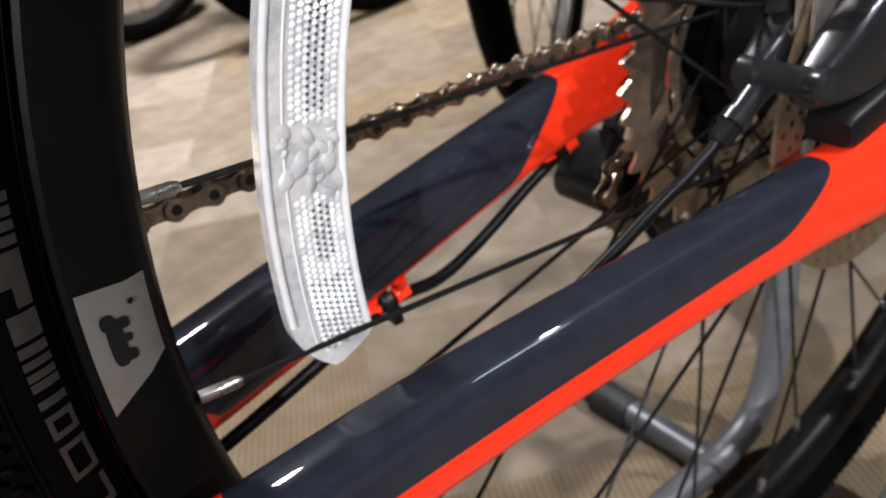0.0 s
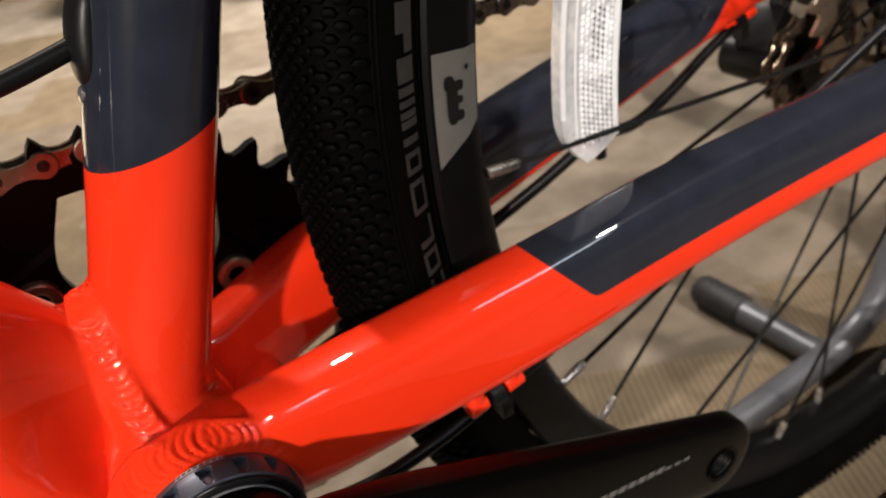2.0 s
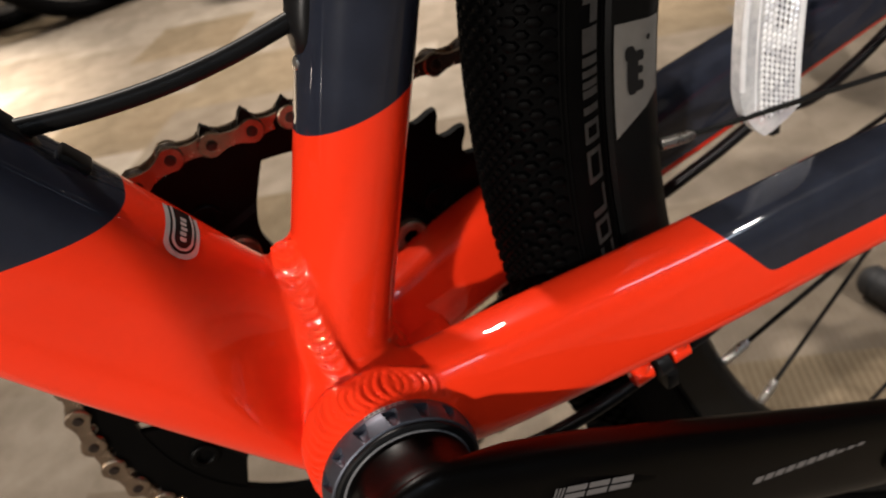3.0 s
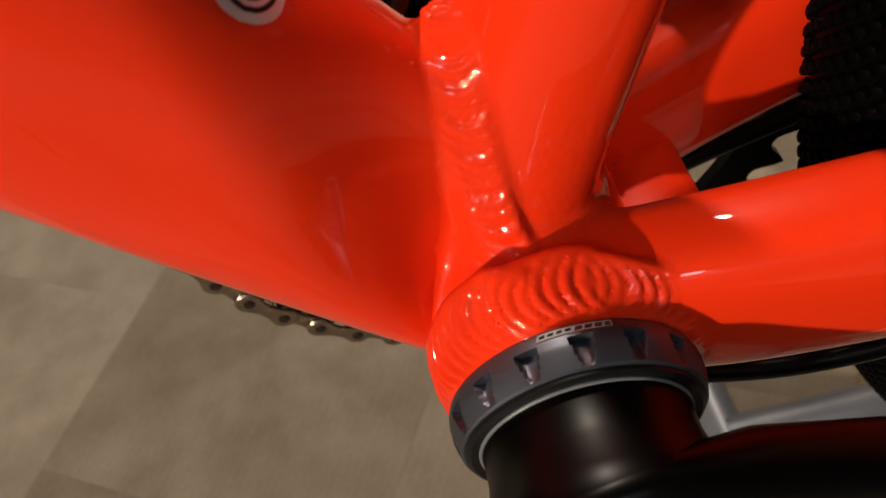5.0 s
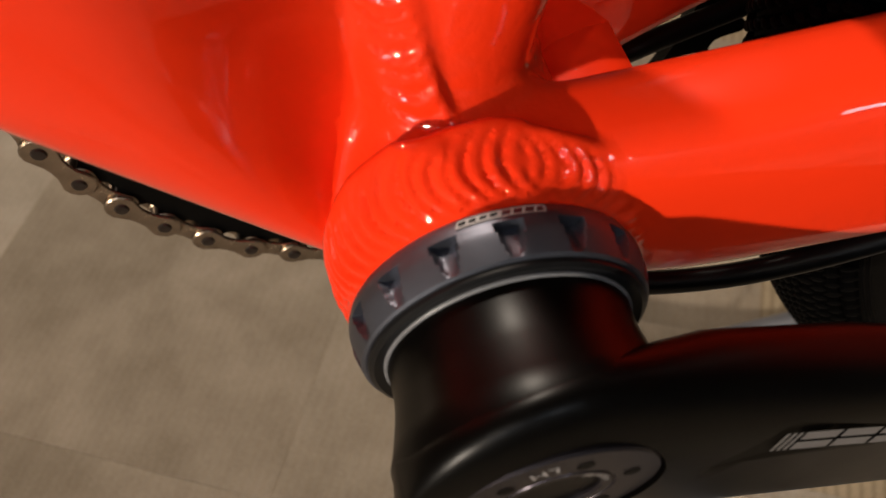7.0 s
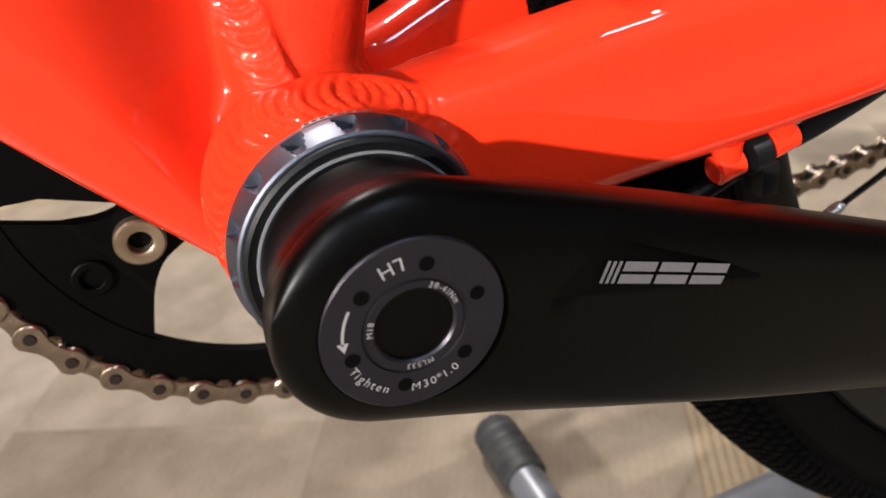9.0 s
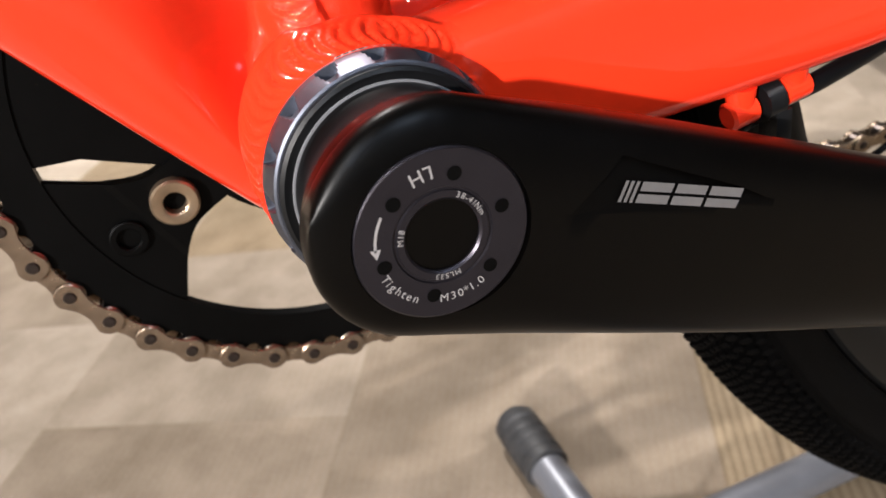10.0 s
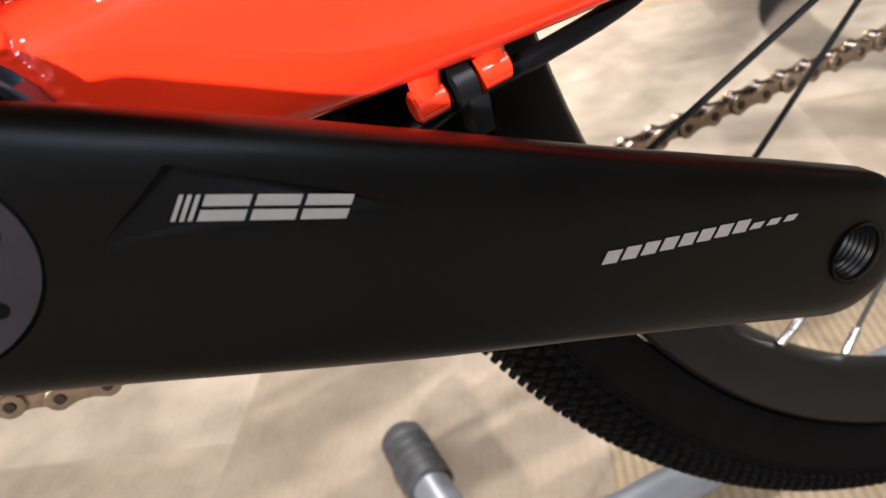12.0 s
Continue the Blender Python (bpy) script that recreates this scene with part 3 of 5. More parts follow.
for u in np.linspace(0, 1, 15):
    t = 0.116 + 0.030 * u
    w = 0.0058 * math.sqrt(max(0.02, 1 - (2 * u - 1) ** 4))
    h = 0.0010 + 0.0026 * math.sin(math.pi * u) ** 0.8
    c = dt_top(t, -0.001)
    rings.append([c + YV * (w * spow(math.cos(a), 0.8)) + DTN * (h * spow(math.sin(a), 0.8)) for a in (2 * math.pi * k / 24 for k in range(24))])
port = part("cable_port", loft(bm, rings), M_BLACK, bike, "black rubber cable port on the down tube")
bm = bmesh.new()
boxed(bm, (-0.0040, -0.0045, -0.0013), (0.0040, 0.0045, 0.0013), 0.0010, Matrix.Translation(dt_top(0.1085, 0.0006)) @ Matrix.Rotation(math.atan2(DTD.z, -DTD.x), 4, "Y"))
part("port_lip", bm, M_BLACK, port)
cable_pts = spline([(-0.0549, 0.0, 0.3962), (-0.0469, 0.0, 0.3949), (-0.0304, 0.0, 0.3934), (-0.0139, 0.0, 0.3933), (0.0025, 0.0, 0.3948), (0.019, 0.0, 0.3978), (0.026, 0.0, 0.3996)], 40)
part("cable_housing", sweep(bmesh.new(), cable_pts, 0.0025, 12), M_HOSE, bike, "black cable between the two frame ports")
bm = bmesh.new()
rings = []
for u in np.linspace(0, 1, 13):
    c = ST0 + STD * (0.1085 + 0.0260 * u) - STN * (R_ST - 0.0012)
    w, h = 0.0065 * math.sqrt(max(0.03, 1 - (2 * u - 1) ** 4)), 0.001 + 0.0034 * math.sin(math.pi * u) ** 0.7
    rings.append([c + YV * (w * math.cos(a)) - STN * (h * math.sin(a)) for a in (2 * math.pi * k / 20 for k in range(20))])
sport = part("cable_port", loft(bm, rings), M_BLACK, bike, "black plastic cable port on the seat tube")
for u in (0.1068, 0.1355):
    c = ST0 + STD * u - STN * (R_ST - 0.0004)
    part("port_screw", sweep(bmesh.new(), [c + STN * 0.002, c - STN * 0.0007, c - STN * 0.0012], [0.0019, 0.0019, 0.0009], 14), M_STEEL, sport)

# curved badge on the down tube
bm = bmesh.new()
bm2 = bmesh.new()
bm3 = bmesh.new()


def badge(bm, hw, a0, a1, lift, t0):
    rows = 40
    prev = None
    for i in range(rows + 1):
        th = a0 + (a1 - a0) * i / rows
        squeeze = 1.0 if i < rows - 10 else math.sqrt(max(0.0, 1 - ((i - rows + 10) / 10.0) ** 2)) * 0.999 + 0.001
        row = []
        for j in range(5):
            t = t0 + hw * squeeze * (j / 2.0 - 1)
            c = DT0 + DTD * t
            row.append(bm.verts.new(pinched(c - YV * ((DT_HA + lift) * spow(math.cos(th), DT_E)) + DTN * ((DT_HB * DT_UP + lift) * spow(math.sin(th), DT_E)))))
        if prev:
            for j in range(4):
                bm.faces.new((prev[j], prev[j + 1], row[j + 1], row[j]))
        prev = row


badge(bm, 0.0050, 1.60, 0.82, 0.0003, 0.0800)
badge(bm2, 0.0037, 1.60, 0.885, 0.0005, 0.0800)
badge(bm3, 0.0031, 1.60, 0.92, 0.0006, 0.0800)
bm4, bm5 = bmesh.new(), bmesh.new()
badge(bm4, 0.0024, 1.60, 0.955, 0.0007, 0.0800)
for k in range(5):
    badge(bm5, 0.0009, 1.50 - 0.095 * k, 1.43 - 0.095 * k, 0.0009, 0.0800 + 0.0002 * (k % 2))
sticker = part("badge", bm, M_BADGE, bike, "small silver and black curved badge")
part("badge_panel", bm2, M_BLACK, sticker)
part("badge_line", bm3, M_BADGE, sticker)
part("badge_field", bm4, M_BLACK, sticker)
part("badge_print", bm5, M_BADGE, sticker)

# ---- bearing cup ----
CUP_N = 16


def notch(a, y):
    """How deep the tool slot is at angle a and place y on the cup: square at the shell's side, closing to a point."""
    step = 2 * math.pi / CUP_N
    d = (a - radians(84.7) + step / 2) % step - step / 2
    u = (-0.0399 - y) / 0.0050
    if u < 0 or u > 1:
        return 0.0
    half_w = 0.088 * math.sqrt(max(0.0, 1 - u * 0.90))
    return 0.0021 * (1 - u) ** 0.7 * math.sqrt(max(0.0, 1 - (d / half_w) ** 4)) if abs(d) < half_w else 0.0


bm = bmesh.new()
prof = [(0.0190, -0.0372), (0.0224, -0.0372), (0.0227, -0.0376), (0.0230, -0.0384), (0.02315, -0.0392), (0.02318, -0.0398), (0.02318, -0.03995)] + [(0.02318 - 0.0011 * max(0.0, (-0.0410 - y) / 0.0042) ** 1.3, y) for y in np.linspace(-0.0400, -0.0450, 16)] + [(0.0217, -0.0453), (0.0205, -0.0453)]
sides = CUP_N * 24
rings = []
for r, y in prof:
    rings.append([Vector((AX + (r - notch(a, y)) * math.cos(a), y, AZ + (r - notch(a, y)) * math.sin(a))) for a in (2 * math.pi * k / sides for k in range(sides))])
cup = part("bearing_cup", loft(bm, rings), M_CUP, bike, "grey notched alloy bearing cup", 28)
part("seal", lathe(bmesh.new(), [(0.0214, -0.0450), (0.0213, -0.0460), (0.0206, -0.0464), (0.0196, -0.0460), (0.0180, -0.0460)], AX, AZ, 96), M_BLACK, cup)
part("spacer_ring", lathe(bmesh.new(), [(0.0191, -0.0458), (0.01915, -0.0463), (0.0190, -0.0465), (0.0185, -0.0465)], AX, AZ, 96), M_SPACER, cup, "pale spacer ring")


def ring_patch(bm, a0, a1, y0, y1, radius, lean=0.0, n=6):
    """A thin print on the cup between two angles; lean shifts its outer edge."""
    prev = None
    for i in range(n + 1):
        a = a0 + (a1 - a0) * i / n
        row = [bm.verts.new((AX + radius * math.cos(radians(a + d)), y, AZ + radius * math.sin(radians(a + d)))) for y, d in ((y0, -lean), (y1, 0.0))]
        if prev:
            bm.faces.new((prev[0], prev[1], row[1], row[0]))
        prev = row


bm = bmesh.new()
ring_patch(bm, 101.8, 86.5, -0.0381, -0.0392, 0.02333, 1.2)
for y in (-0.0381, -0.03905):
    ring_patch(bm, 86.0, 71.0, y, y - 0.00018, 0.02333)
ring_patch(bm, 71.6, 71.0, -0.0381, -0.0392, 0.02333)
for a in (83.5, 79.5, 75.5):
    ring_patch(bm, a, a - 1.0, -0.0381, -0.0392, 0.02333, 1.0)
part("print", bm, M_WHITE, cup, "pale bar print")
bm = bmesh.new()
for k in range(4):
    ring_patch(bm, 100.6 - 3.5 * k, 98.2 - 3.5 * k, -0.0384, -0.0389, 0.02340, 0.5)
part("print", bm, M_RING, cup, "dark bars on the pale print")

# ---- left crank arm ----
CA = radians(-22.7)
CU, CN = Vector((math.cos(CA), 0, math.sin(CA))), Vector((-math.sin(CA), 0, math.cos(CA)))
C0 = Vector((AX, 0, AZ))
CRANK = 0.1652
# s, half width, outer face, inner face, edge softness
ARM = [(-0.0212, 0.0212, -0.0694, -0.0610, 0.80), (0.0, 0.0212, -0.0696, -0.0560, 0.74), (0.02, 0.0211, -0.0698, -0.0528, 0.64), (0.045, 0.0207, -0.0704, -0.0535, 0.54), (0.075, 0.0200, -0.0717, -0.0560, 0.54), (0.105, 0.0187, -0.0735, -0.0590, 0.56),
       (0.135, 0.0176, -0.0753, -0.0625, 0.52), (0.155, 0.0169, -0.0766, -0.0645, 0.46), (CRANK, 0.0165, -0.0772, -0.0652, 0.44)]


def arm_rise(s):
    """The arm bends slightly up towards the pedal."""
    return 0.0023 * smooth(0.06, CRANK + 0.01, s)


def arm_at(s):
    xs = [r[0] for r in ARM]
    return [float(np.interp(s, xs, [r[i] for r in ARM])) for i in range(1, 5)]


bm = bmesh.new()
rings = []
R0, R1 = 0.0212, 0.0165
ss = [-R0 * math.cos(a) for a in np.linspace(0.06, math.pi / 2, 14)] + list(np.linspace(0.003, CRANK, 60))[1:] + [CRANK + R1 * math.sin(a) for a in np.linspace(0.12, math.pi / 2 - 0.06, 12)]
for s in ss:
    hw, yo, yi, e = arm_at(s)
    edge = 0.0
    if s < 0:
        hw = R0 * math.sqrt(max(0.004, 1 - (s / R0) ** 2))
        edge = (-s / R0) ** 6
    elif s > CRANK:
        q = (s - CRANK) / R1
        hw = R1 * math.sqrt(max(0.004, 1 - q * q))
        edge = q ** 6
    mid, ht = (yo + yi) / 2, (yi - yo) / 2 * (1 - 0.30 * edge)
    rings.append([C0 + CU * s + CN * (arm_rise(s) + hw * spow(math.cos(a), e)) + YV * (mid + ht * spow(math.sin(a), e * 1.15)) for a in (2 * math.pi * k / 56 for k in range(56))])
arm = part("crank_arm", loft(bm, rings), M_CRANK, bike, "black anodised alloy crank arm", 40)
def facet_tool():
    """A shallow wedge, deepest along its upper edge."""
    bm = bmesh.new()
    outline = [(0.0215, 0.0048, 0.0), (0.0292, 0.0156, 0.0030), (0.0545, 0.0126, 0.00225), (0.0640, 0.0104, 0.0)]
    low, high = [], []
    for s, n, d in outline:
        yo = arm_at(s)[1]
        p = C0 + CU * s + CN * n
        low.append(bm.verts.new(p + YV * (yo + d)))
        high.append(bm.verts.new(p + YV * (yo - 0.004)))
    bm.faces.new((low[0], low[1], low[2]))
    bm.faces.new((low[0], low[2], low[3]))
    bm.faces.new(high)
    for i in range(4):
        k = (i + 1) % 4
        bm.faces.new((low[i], low[k], high[k], high[i]))
    return bm


PEDAL = C0 + CU * CRANK + CN * arm_rise(CRANK)
px, pz = PEDAL.x, PEDAL.z
cut(arm, [facet_tool(), lathe(bmesh.new(), [(0.0150, -0.080), (0.0150, -0.0684)], AX, AZ, 96), lathe(bmesh.new(), [(0.0062, -0.082), (0.0062, -0.0665)], px, pz, 40)])
part("pedal_thread", lathe(bmesh.new(), [(0.0072, -0.0775), (0.0066, -0.0770)] + [(0.0061 - 0.0004 * (k % 2), -0.0762 + 0.0006 * k) for k in range(16)], px, pz, 40, False), M_RING, arm, "threaded pedal hole")
part("neck", lathe(bmesh.new(), [(0.0187, -0.0465), (0.0186, -0.0480), (0.0186, -0.0515), (0.0190, -0.0540), (0.0196, -0.0565), (0.02025, -0.0590), (0.0211, -0.0615), (0.0209, -0.0640), (0.0195, -0.0655)], AX, AZ, 96), M_CRANK, arm)
cap = part("crank_cap", lathe(bmesh.new(), [(0.0062, -0.0600), (0.0062, -0.0688), (0.0066, -0.06915), (0.0077, -0.06915), (0.0079, -0.0688), (0.0082, -0.0688), (0.0084, -0.06915), (0.0144, -0.06915), (0.01475, -0.0688), (0.01475, -0.0640)], AX, AZ, 128, False), M_CAP, arm, "dark grey screw cap with pin holes")
# flat black discs: the shade inside the pin holes, put in as colour
for k in range(6):
    a = radians(70.5 - 60 * k)
    part("pin_hole_disc", lathe(bmesh.new(), [(0.00122, -0.06925), (0.0006, -0.06922), (0.0001, -0.06920)], AX + 0.0105 * math.cos(a), AZ + 0.0105 * math.sin(a), 20), M_RING, cap)
part("bolt_socket", lathe(bmesh.new(), [(0.0061, -0.0680), (0.0058, -0.0670), (0.0050, -0.0600), (0.0048, -0.0560), (0.0002, -0.0555)], AX, AZ, 48, False), M_RING, cap)
# outline of the hexagon deep in the socket
bm = bmesh.new()
sweep(bm, [(AX + 0.0046 * math.cos(k * math.pi / 3 + 0.3), -0.0572, AZ + 0.0046 * math.sin(k * math.pi / 3 + 0.3)) for k in range(6)], 0.0004, 6, False, True)
part("socket_edge", bm, M_STEEL, cap)


def arc_text(word, size, radius, middle, outward, y, bm):
    """Letters round the crank axis; middle: angle in degrees; outward: whether their tops point outward. Read from the near side."""
    widths = {"i": 0.34, "1": 0.5, "*": 0.45, ".": 0.34, "-": 0.42, "M": 0.92, "m": 0.92, "t": 0.42, " ": 0.35, "N": 0.76, "T": 0.6}
    ws = [size * widths.get(ch, 0.62) for ch in word]
    total = sum(ws)
    pos = -total / 2
    for ch, w in zip(word, ws):
        arc = (pos + w / 2) / radius
        pos += w
        if ch == " ":
            continue
        a = radians(middle) + (-arc if outward else arc)
        me = text_mesh(ch, size)
        out = Vector((math.cos(a), 0, math.sin(a)))
        up = out if outward else -out
        right = Vector((up.z, 0, -up.x))
        m = Matrix((right, up, Vector((0, -1, 0)))).transposed().to_4x4()
        m.translation = Vector((AX, y, AZ)) + out * radius
        me.transform(m)
        bm.from_mesh(me)
        bpy.data.meshes.remove(me)


bm = bmesh.new()
arc_text("LH", 0.0033, 0.0113, 98, False, -0.06925, bm)
arc_text("Tighten", 0.0021, 0.0114, 218, False, -0.06925, bm)
arc_text("M30*1.0", 0.0021, 0.0112, 277, False, -0.06925, bm)
arc_text("M18", 0.00145, 0.0071, 163, True, -0.06925, bm)
arc_text("38-41Nm", 0.00145, 0.0071, 38, True, -0.06925, bm)
arc_text("ML533", 0.00135, 0.0071, 266, True, -0.06925, bm)
# turning arrow
prev = None
for k in range(9):
    a = radians(144 + 30 * k / 8)
    w = 0.00022
    cur = [bm.verts.new((AX + r * math.cos(a), -0.06925, AZ + r * math.sin(a))) for r in (0.0112 - w, 0.0112 + w)]
    if prev:
        bm.faces.new((prev[0], prev[1], cur[1], cur[0]))
    prev = cur
tip = [bm.verts.new((AX + r * math.cos(radians(a)), -0.06925, AZ + r * math.sin(radians(a)))) for r, a in ((0.0103, 172), (0.0121, 172), (0.0112, 181))]
bm.faces.new(tip)
part("print", bm, M_WHITE, cap, smooth=0)


def arm_face(s, n, lift=0.00018):
    hw, yo, yi, e = arm_at(s)
    return C0 + CU * s + CN * (n + arm_rise(s)) + YV * (yo - lift)


def arm_quad(bm, pts):
    vs = [bm.verts.new(arm_face(s, n)) for s, n in pts]
    bm.faces.new(vs)


# a printed mark of plain slanted bars and blocks
bm = bmesh.new()


def mark(u0, u1, v0, v1, lean):
    pts = []
    for u, v in ((u0, v0), (u1, v0), (u1, v1), (u0, v1)):
        s, n = 0.0301 + 0.0246 * u + lean * 0.0034 * v, 0.0078 + 0.0008 * u + 0.0036 * v
        deep = max(0.0, 0.00285 * (n - 0.0048 - (s - 0.0215) * 0.13) / 0.0105)
        pts.append((s, n, deep))
    bm.faces.new([bm.verts.new(arm_face(s, n) + YV * deep) for s, n, deep in pts])


lean = 0.35
for u in (0.0, 0.045, 0.09):
    mark(u, u + 0.025, 0, 1, lean)
for u0, u1 in ((0.14, 0.40), (0.43, 0.69), (0.72, 1.0)):
    mark(u0, u1, 0.0, 0.42, lean)
    mark(u0, u1, 0.56, 1.0, lean)
part("print", bm, M_PRINT, arm, "silver slanted mark", 0)
bm = bmesh.new()
for k in range(11):
    u0 = k * 0.0037
    wv = 0.0031 if k < 8 else 0.0026
    hgt = 0.0026 if k < 8 else 0.0014
    s0, nn = 0.1022 + u0 * 1.06, -0.0004 + 0.205 * u0
    arm_quad(bm, [(s0, nn), (s0 + wv, nn + 0.0004), (s0 + wv + 0.0007, nn + hgt + 0.0004), (s0 + 0.0007, nn + hgt)])
part("print", bm, M_PRINT, arm, "silver bar print", 0)

# ---- right crank arm, spider, chainring ----
RY = 0.0395
RAX, RAZ = 0.0025, 0.2778


def gear(bm, teeth, r_in, y, thick, tip=0.0034, root=0.0042, phase=0.0, per=8):
    """A toothed ring with radius teeth * 12.7 mm / 2 pi."""
    r = teeth * 0.0127 / (2 * math.pi)
    n = teeth * per
    shape = [-root, -root * 0.92, -root * 0.45, 0.45 * tip, tip, 0.45 * tip, -root * 0.45, -root * 0.92]
    rings = []
    for face, yy, grow in ((0, y - thick / 2, 0), (1, y - thick / 2, 1), (1, y + thick / 2, 1), (0, y + thick / 2, 0)):
        ring = []
        for k in range(n):
            a = phase + 2 * math.pi * k / n
            rr = r + shape[k % per] if grow else r_in
            ring.append(Vector((rr * math.cos(a), yy, rr * math.sin(a))))
        rings.append(ring)
    return loft(bm, rings, False, True)


bm = gear(bmesh.new(), 43, 0.0722, RY, 0.0036, phase=radians(1.5))
bmesh.ops.translate(bm, verts=bm.verts, vec=(RAX, 0, RAZ))
crankset = part("chainring", bm, M_RING, bike, "black toothed chainring with open spider", 30)
ARMS = [radians(a) for a in (32, 110, 206, 284)]
for a in ARMS:
    u, v = Vector((math.cos(a), 0, math.sin(a))), Vector((-math.sin(a), 0, math.cos(a)))
    rows = []
    for s, w in spline([(0.010, 0.0135), (0.020, 0.0118), (0.032, 0.0095), (0.044, 0.0090), (0.050, 0.0102), (0.056, 0.0140), (0.062, 0.0198), (0.068, 0.0262), (0.0728, 0.0330)], 22):
        c = Vector((RAX, 0, RAZ)) + u * float(s)
        d = 0.0 if s < 0.056 else 0.0009
        rows.append([c + v * w + YV * (RY - 0.0022 + d), c - v * w + YV * (RY - 0.0022 + d), c - v * w + YV * (RY + 0.0024 - d), c + v * w + YV * (RY + 0.0024 - d)])
    spider = part("spider_arm", loft(bmesh.new(), [[Vector(p) for p in r] for r in rows]), M_RING, crankset, smooth=0)
    c = Vector((RAX, 0, RAZ)) + u * 0.0640
    part("bolt_hole", lathe(bmesh.new(), [(0.0052, RY - 0.0016), (0.0052, RY - 0.0026), (0.0048, RY - 0.0029), (0.0034, RY - 0.0029), (0.0030, RY - 0.0025), (0.0030, RY - 0.0016)], c.x, c.z, 28, False), M_RING, spider, "black hole boss")
rows = []
for t, w in ((0.0, 0.030), (0.03, 0.0265), (0.055, 0.0265), (0.066, 0.030), (0.0735, 0.036)):
    c, n = Vector((RAX, 0, RAZ)) - CU * t, CN * w
    rows.append([c + n + YV * (RY - 0.0012), c - n + YV * (RY - 0.0012), c - n + YV * (RY + 0.0026), c + n + YV * (RY + 0.0026)])
part("spider_web", loft(bmesh.new(), rows), M_RING, crankset, smooth=0)
part("spider_hub", lathe(bmesh.new(), [(0.020, RY - 0.0019), (0.038, RY - 0.0019), (0.038, RY + 0.0022), (0.020, RY + 0.0022)], RAX, RAZ, 64), M_RING, crankset)
bolt_me = mesh_of("chainring_bolt", lathe(bmesh.new(), [(0.0030, 0.0), (0.0032, -0.0034), (0.0038, -0.0038), (0.0060, -0.0038), (0.0066, -0.0032), (0.0066, 0.0)], 0, 0, 32, False), M_ROTOR)
for a in ARMS:
    place("chainring_bolt", bolt_me, Matrix.Translation((RAX + 0.0475 * math.cos(a), RY - 0.0018, RAZ + 0.0475 * math.sin(a))), crankset)
bm = bmesh.new()
rings = []
for s, hw in ((-0.018, 0.010), (0.0, 0.020), (0.05, 0.019), (0.12, 0.017), (0.165, 0.0165), (0.182, 0.008)):
    y0 = 0.050 + 0.012 * max(0, s) / 0.17
    rings.append([C0 - CU * s + CN * (hw * spow(math.cos(a), 0.5)) + YV * (y0 + 0.009 + 0.008 * spow(math.sin(a), 0.5)) for a in (2 * math.pi * k / 24 for k in range(24))])
part("crank_arm", loft(bm, rings), M_CRANK, bike, "black alloy crank arm beyond the chainring")
part("bearing_cup", lathe(bmesh.new(), [(0.019, 0.0345), (0.0231, 0.0345), (0.0231, 0.0400), (0.019, 0.0402)], AX, AZ, 64), M_CUP, bike)

# ---- chain ----
P = 0.0127
RR = 43 * P / (2 * math.pi)
CR = 11 * P / (2 * math.pi)
top_a = math.pi / 2 + math.asin((RR - CR) / math.hypot(WX - RAX, WZ - RAZ)) + math.atan2(WZ - RAZ, WX - RAX)
ring_top = Vector((RAX + RR * math.cos(top_a), RY, RAZ + RR * math.sin(top_a)))
cog_top = Vector((WX + CR * math.cos(top_a), 0.0500, WZ + CR * math.sin(top_a)))
pulley = Vector((0.392, 0.050, 0.215))
low_a = -math.pi / 2 + 0.03
path = []
for k in range(60):
    path.append(cog_top.lerp(ring_top, k / 59))
a_end = low_a + 2 * math.pi
for k in range(1, 100):
    a = top_a + (a_end - top_a) * k / 99
    path.append(Vector((RAX + RR * math.cos(a), RY, RAZ + RR * math.sin(a))))
low = path[-1].copy()
for k in range(1, 50):
    path.append(low.lerp(pulley + Vector((0, 0, -0.022)), k / 49))
run = [0.0]
for a, b in zip(path, path[1:]):
    run.append(run[-1] + (b - a).length)


def along(u):
    return Vector([float(np.interp(u, run, [p[i] for p in path])) for i in range(3)])


def plate(bm, y0, y1, hh, waist, length=P):
    """A figure-of-eight side plate between two pins."""
    out = []
    for k in range(9):
        a = math.pi / 2 + math.pi * k / 8
        out.append((hh * math.cos(a), hh * math.sin(a)))
    out += [(length * 0.32, -waist), (length * 0.5, -waist * 0.92), (length * 0.68, -waist)]
    for k in range(9):
        a = -math.pi / 2 + math.pi * k / 8
        out.append((length + hh * math.cos(a), hh * math.sin(a)))
    out += [(length * 0.68, waist), (length * 0.5, waist * 0.92), (length * 0.32, waist)]
    c = 0.0004
    rows = []
    for y, inset in ((y0, c), (y0 + c, 0), (y1 - c, 0), (y1, c)):
        rows.append([Vector((length / 2 + (x - length / 2) * (1 - inset / 0.010), y, z * (1 - inset / hh))) for x, z in out])
    return loft(bm, rows)


bm = bmesh.new()
plate(bm, -0.0037, -0.0027, 0.0042, 0.0026)
plate(bm, 0.0027, 0.0037, 0.0042, 0.0026)
outer_me = mesh_of("chain_link", bm, M_CHAIN, 30)
bm = bmesh.new()
plate(bm, -0.0026, -0.0016, 0.0042, 0.0027)
plate(bm, 0.0016, 0.0026, 0.0042, 0.0027)
inner_me = mesh_of("chain_link", bm, M_CHAIN, 30)
bm = bmesh.new()
lathe(bm, [(0.0008, -0.0043), (0.0015, -0.0042), (0.0018, -0.0037), (0.0018, 0.0037), (0.0015, 0.0042), (0.0008, 0.0043)], 0, 0, 14)
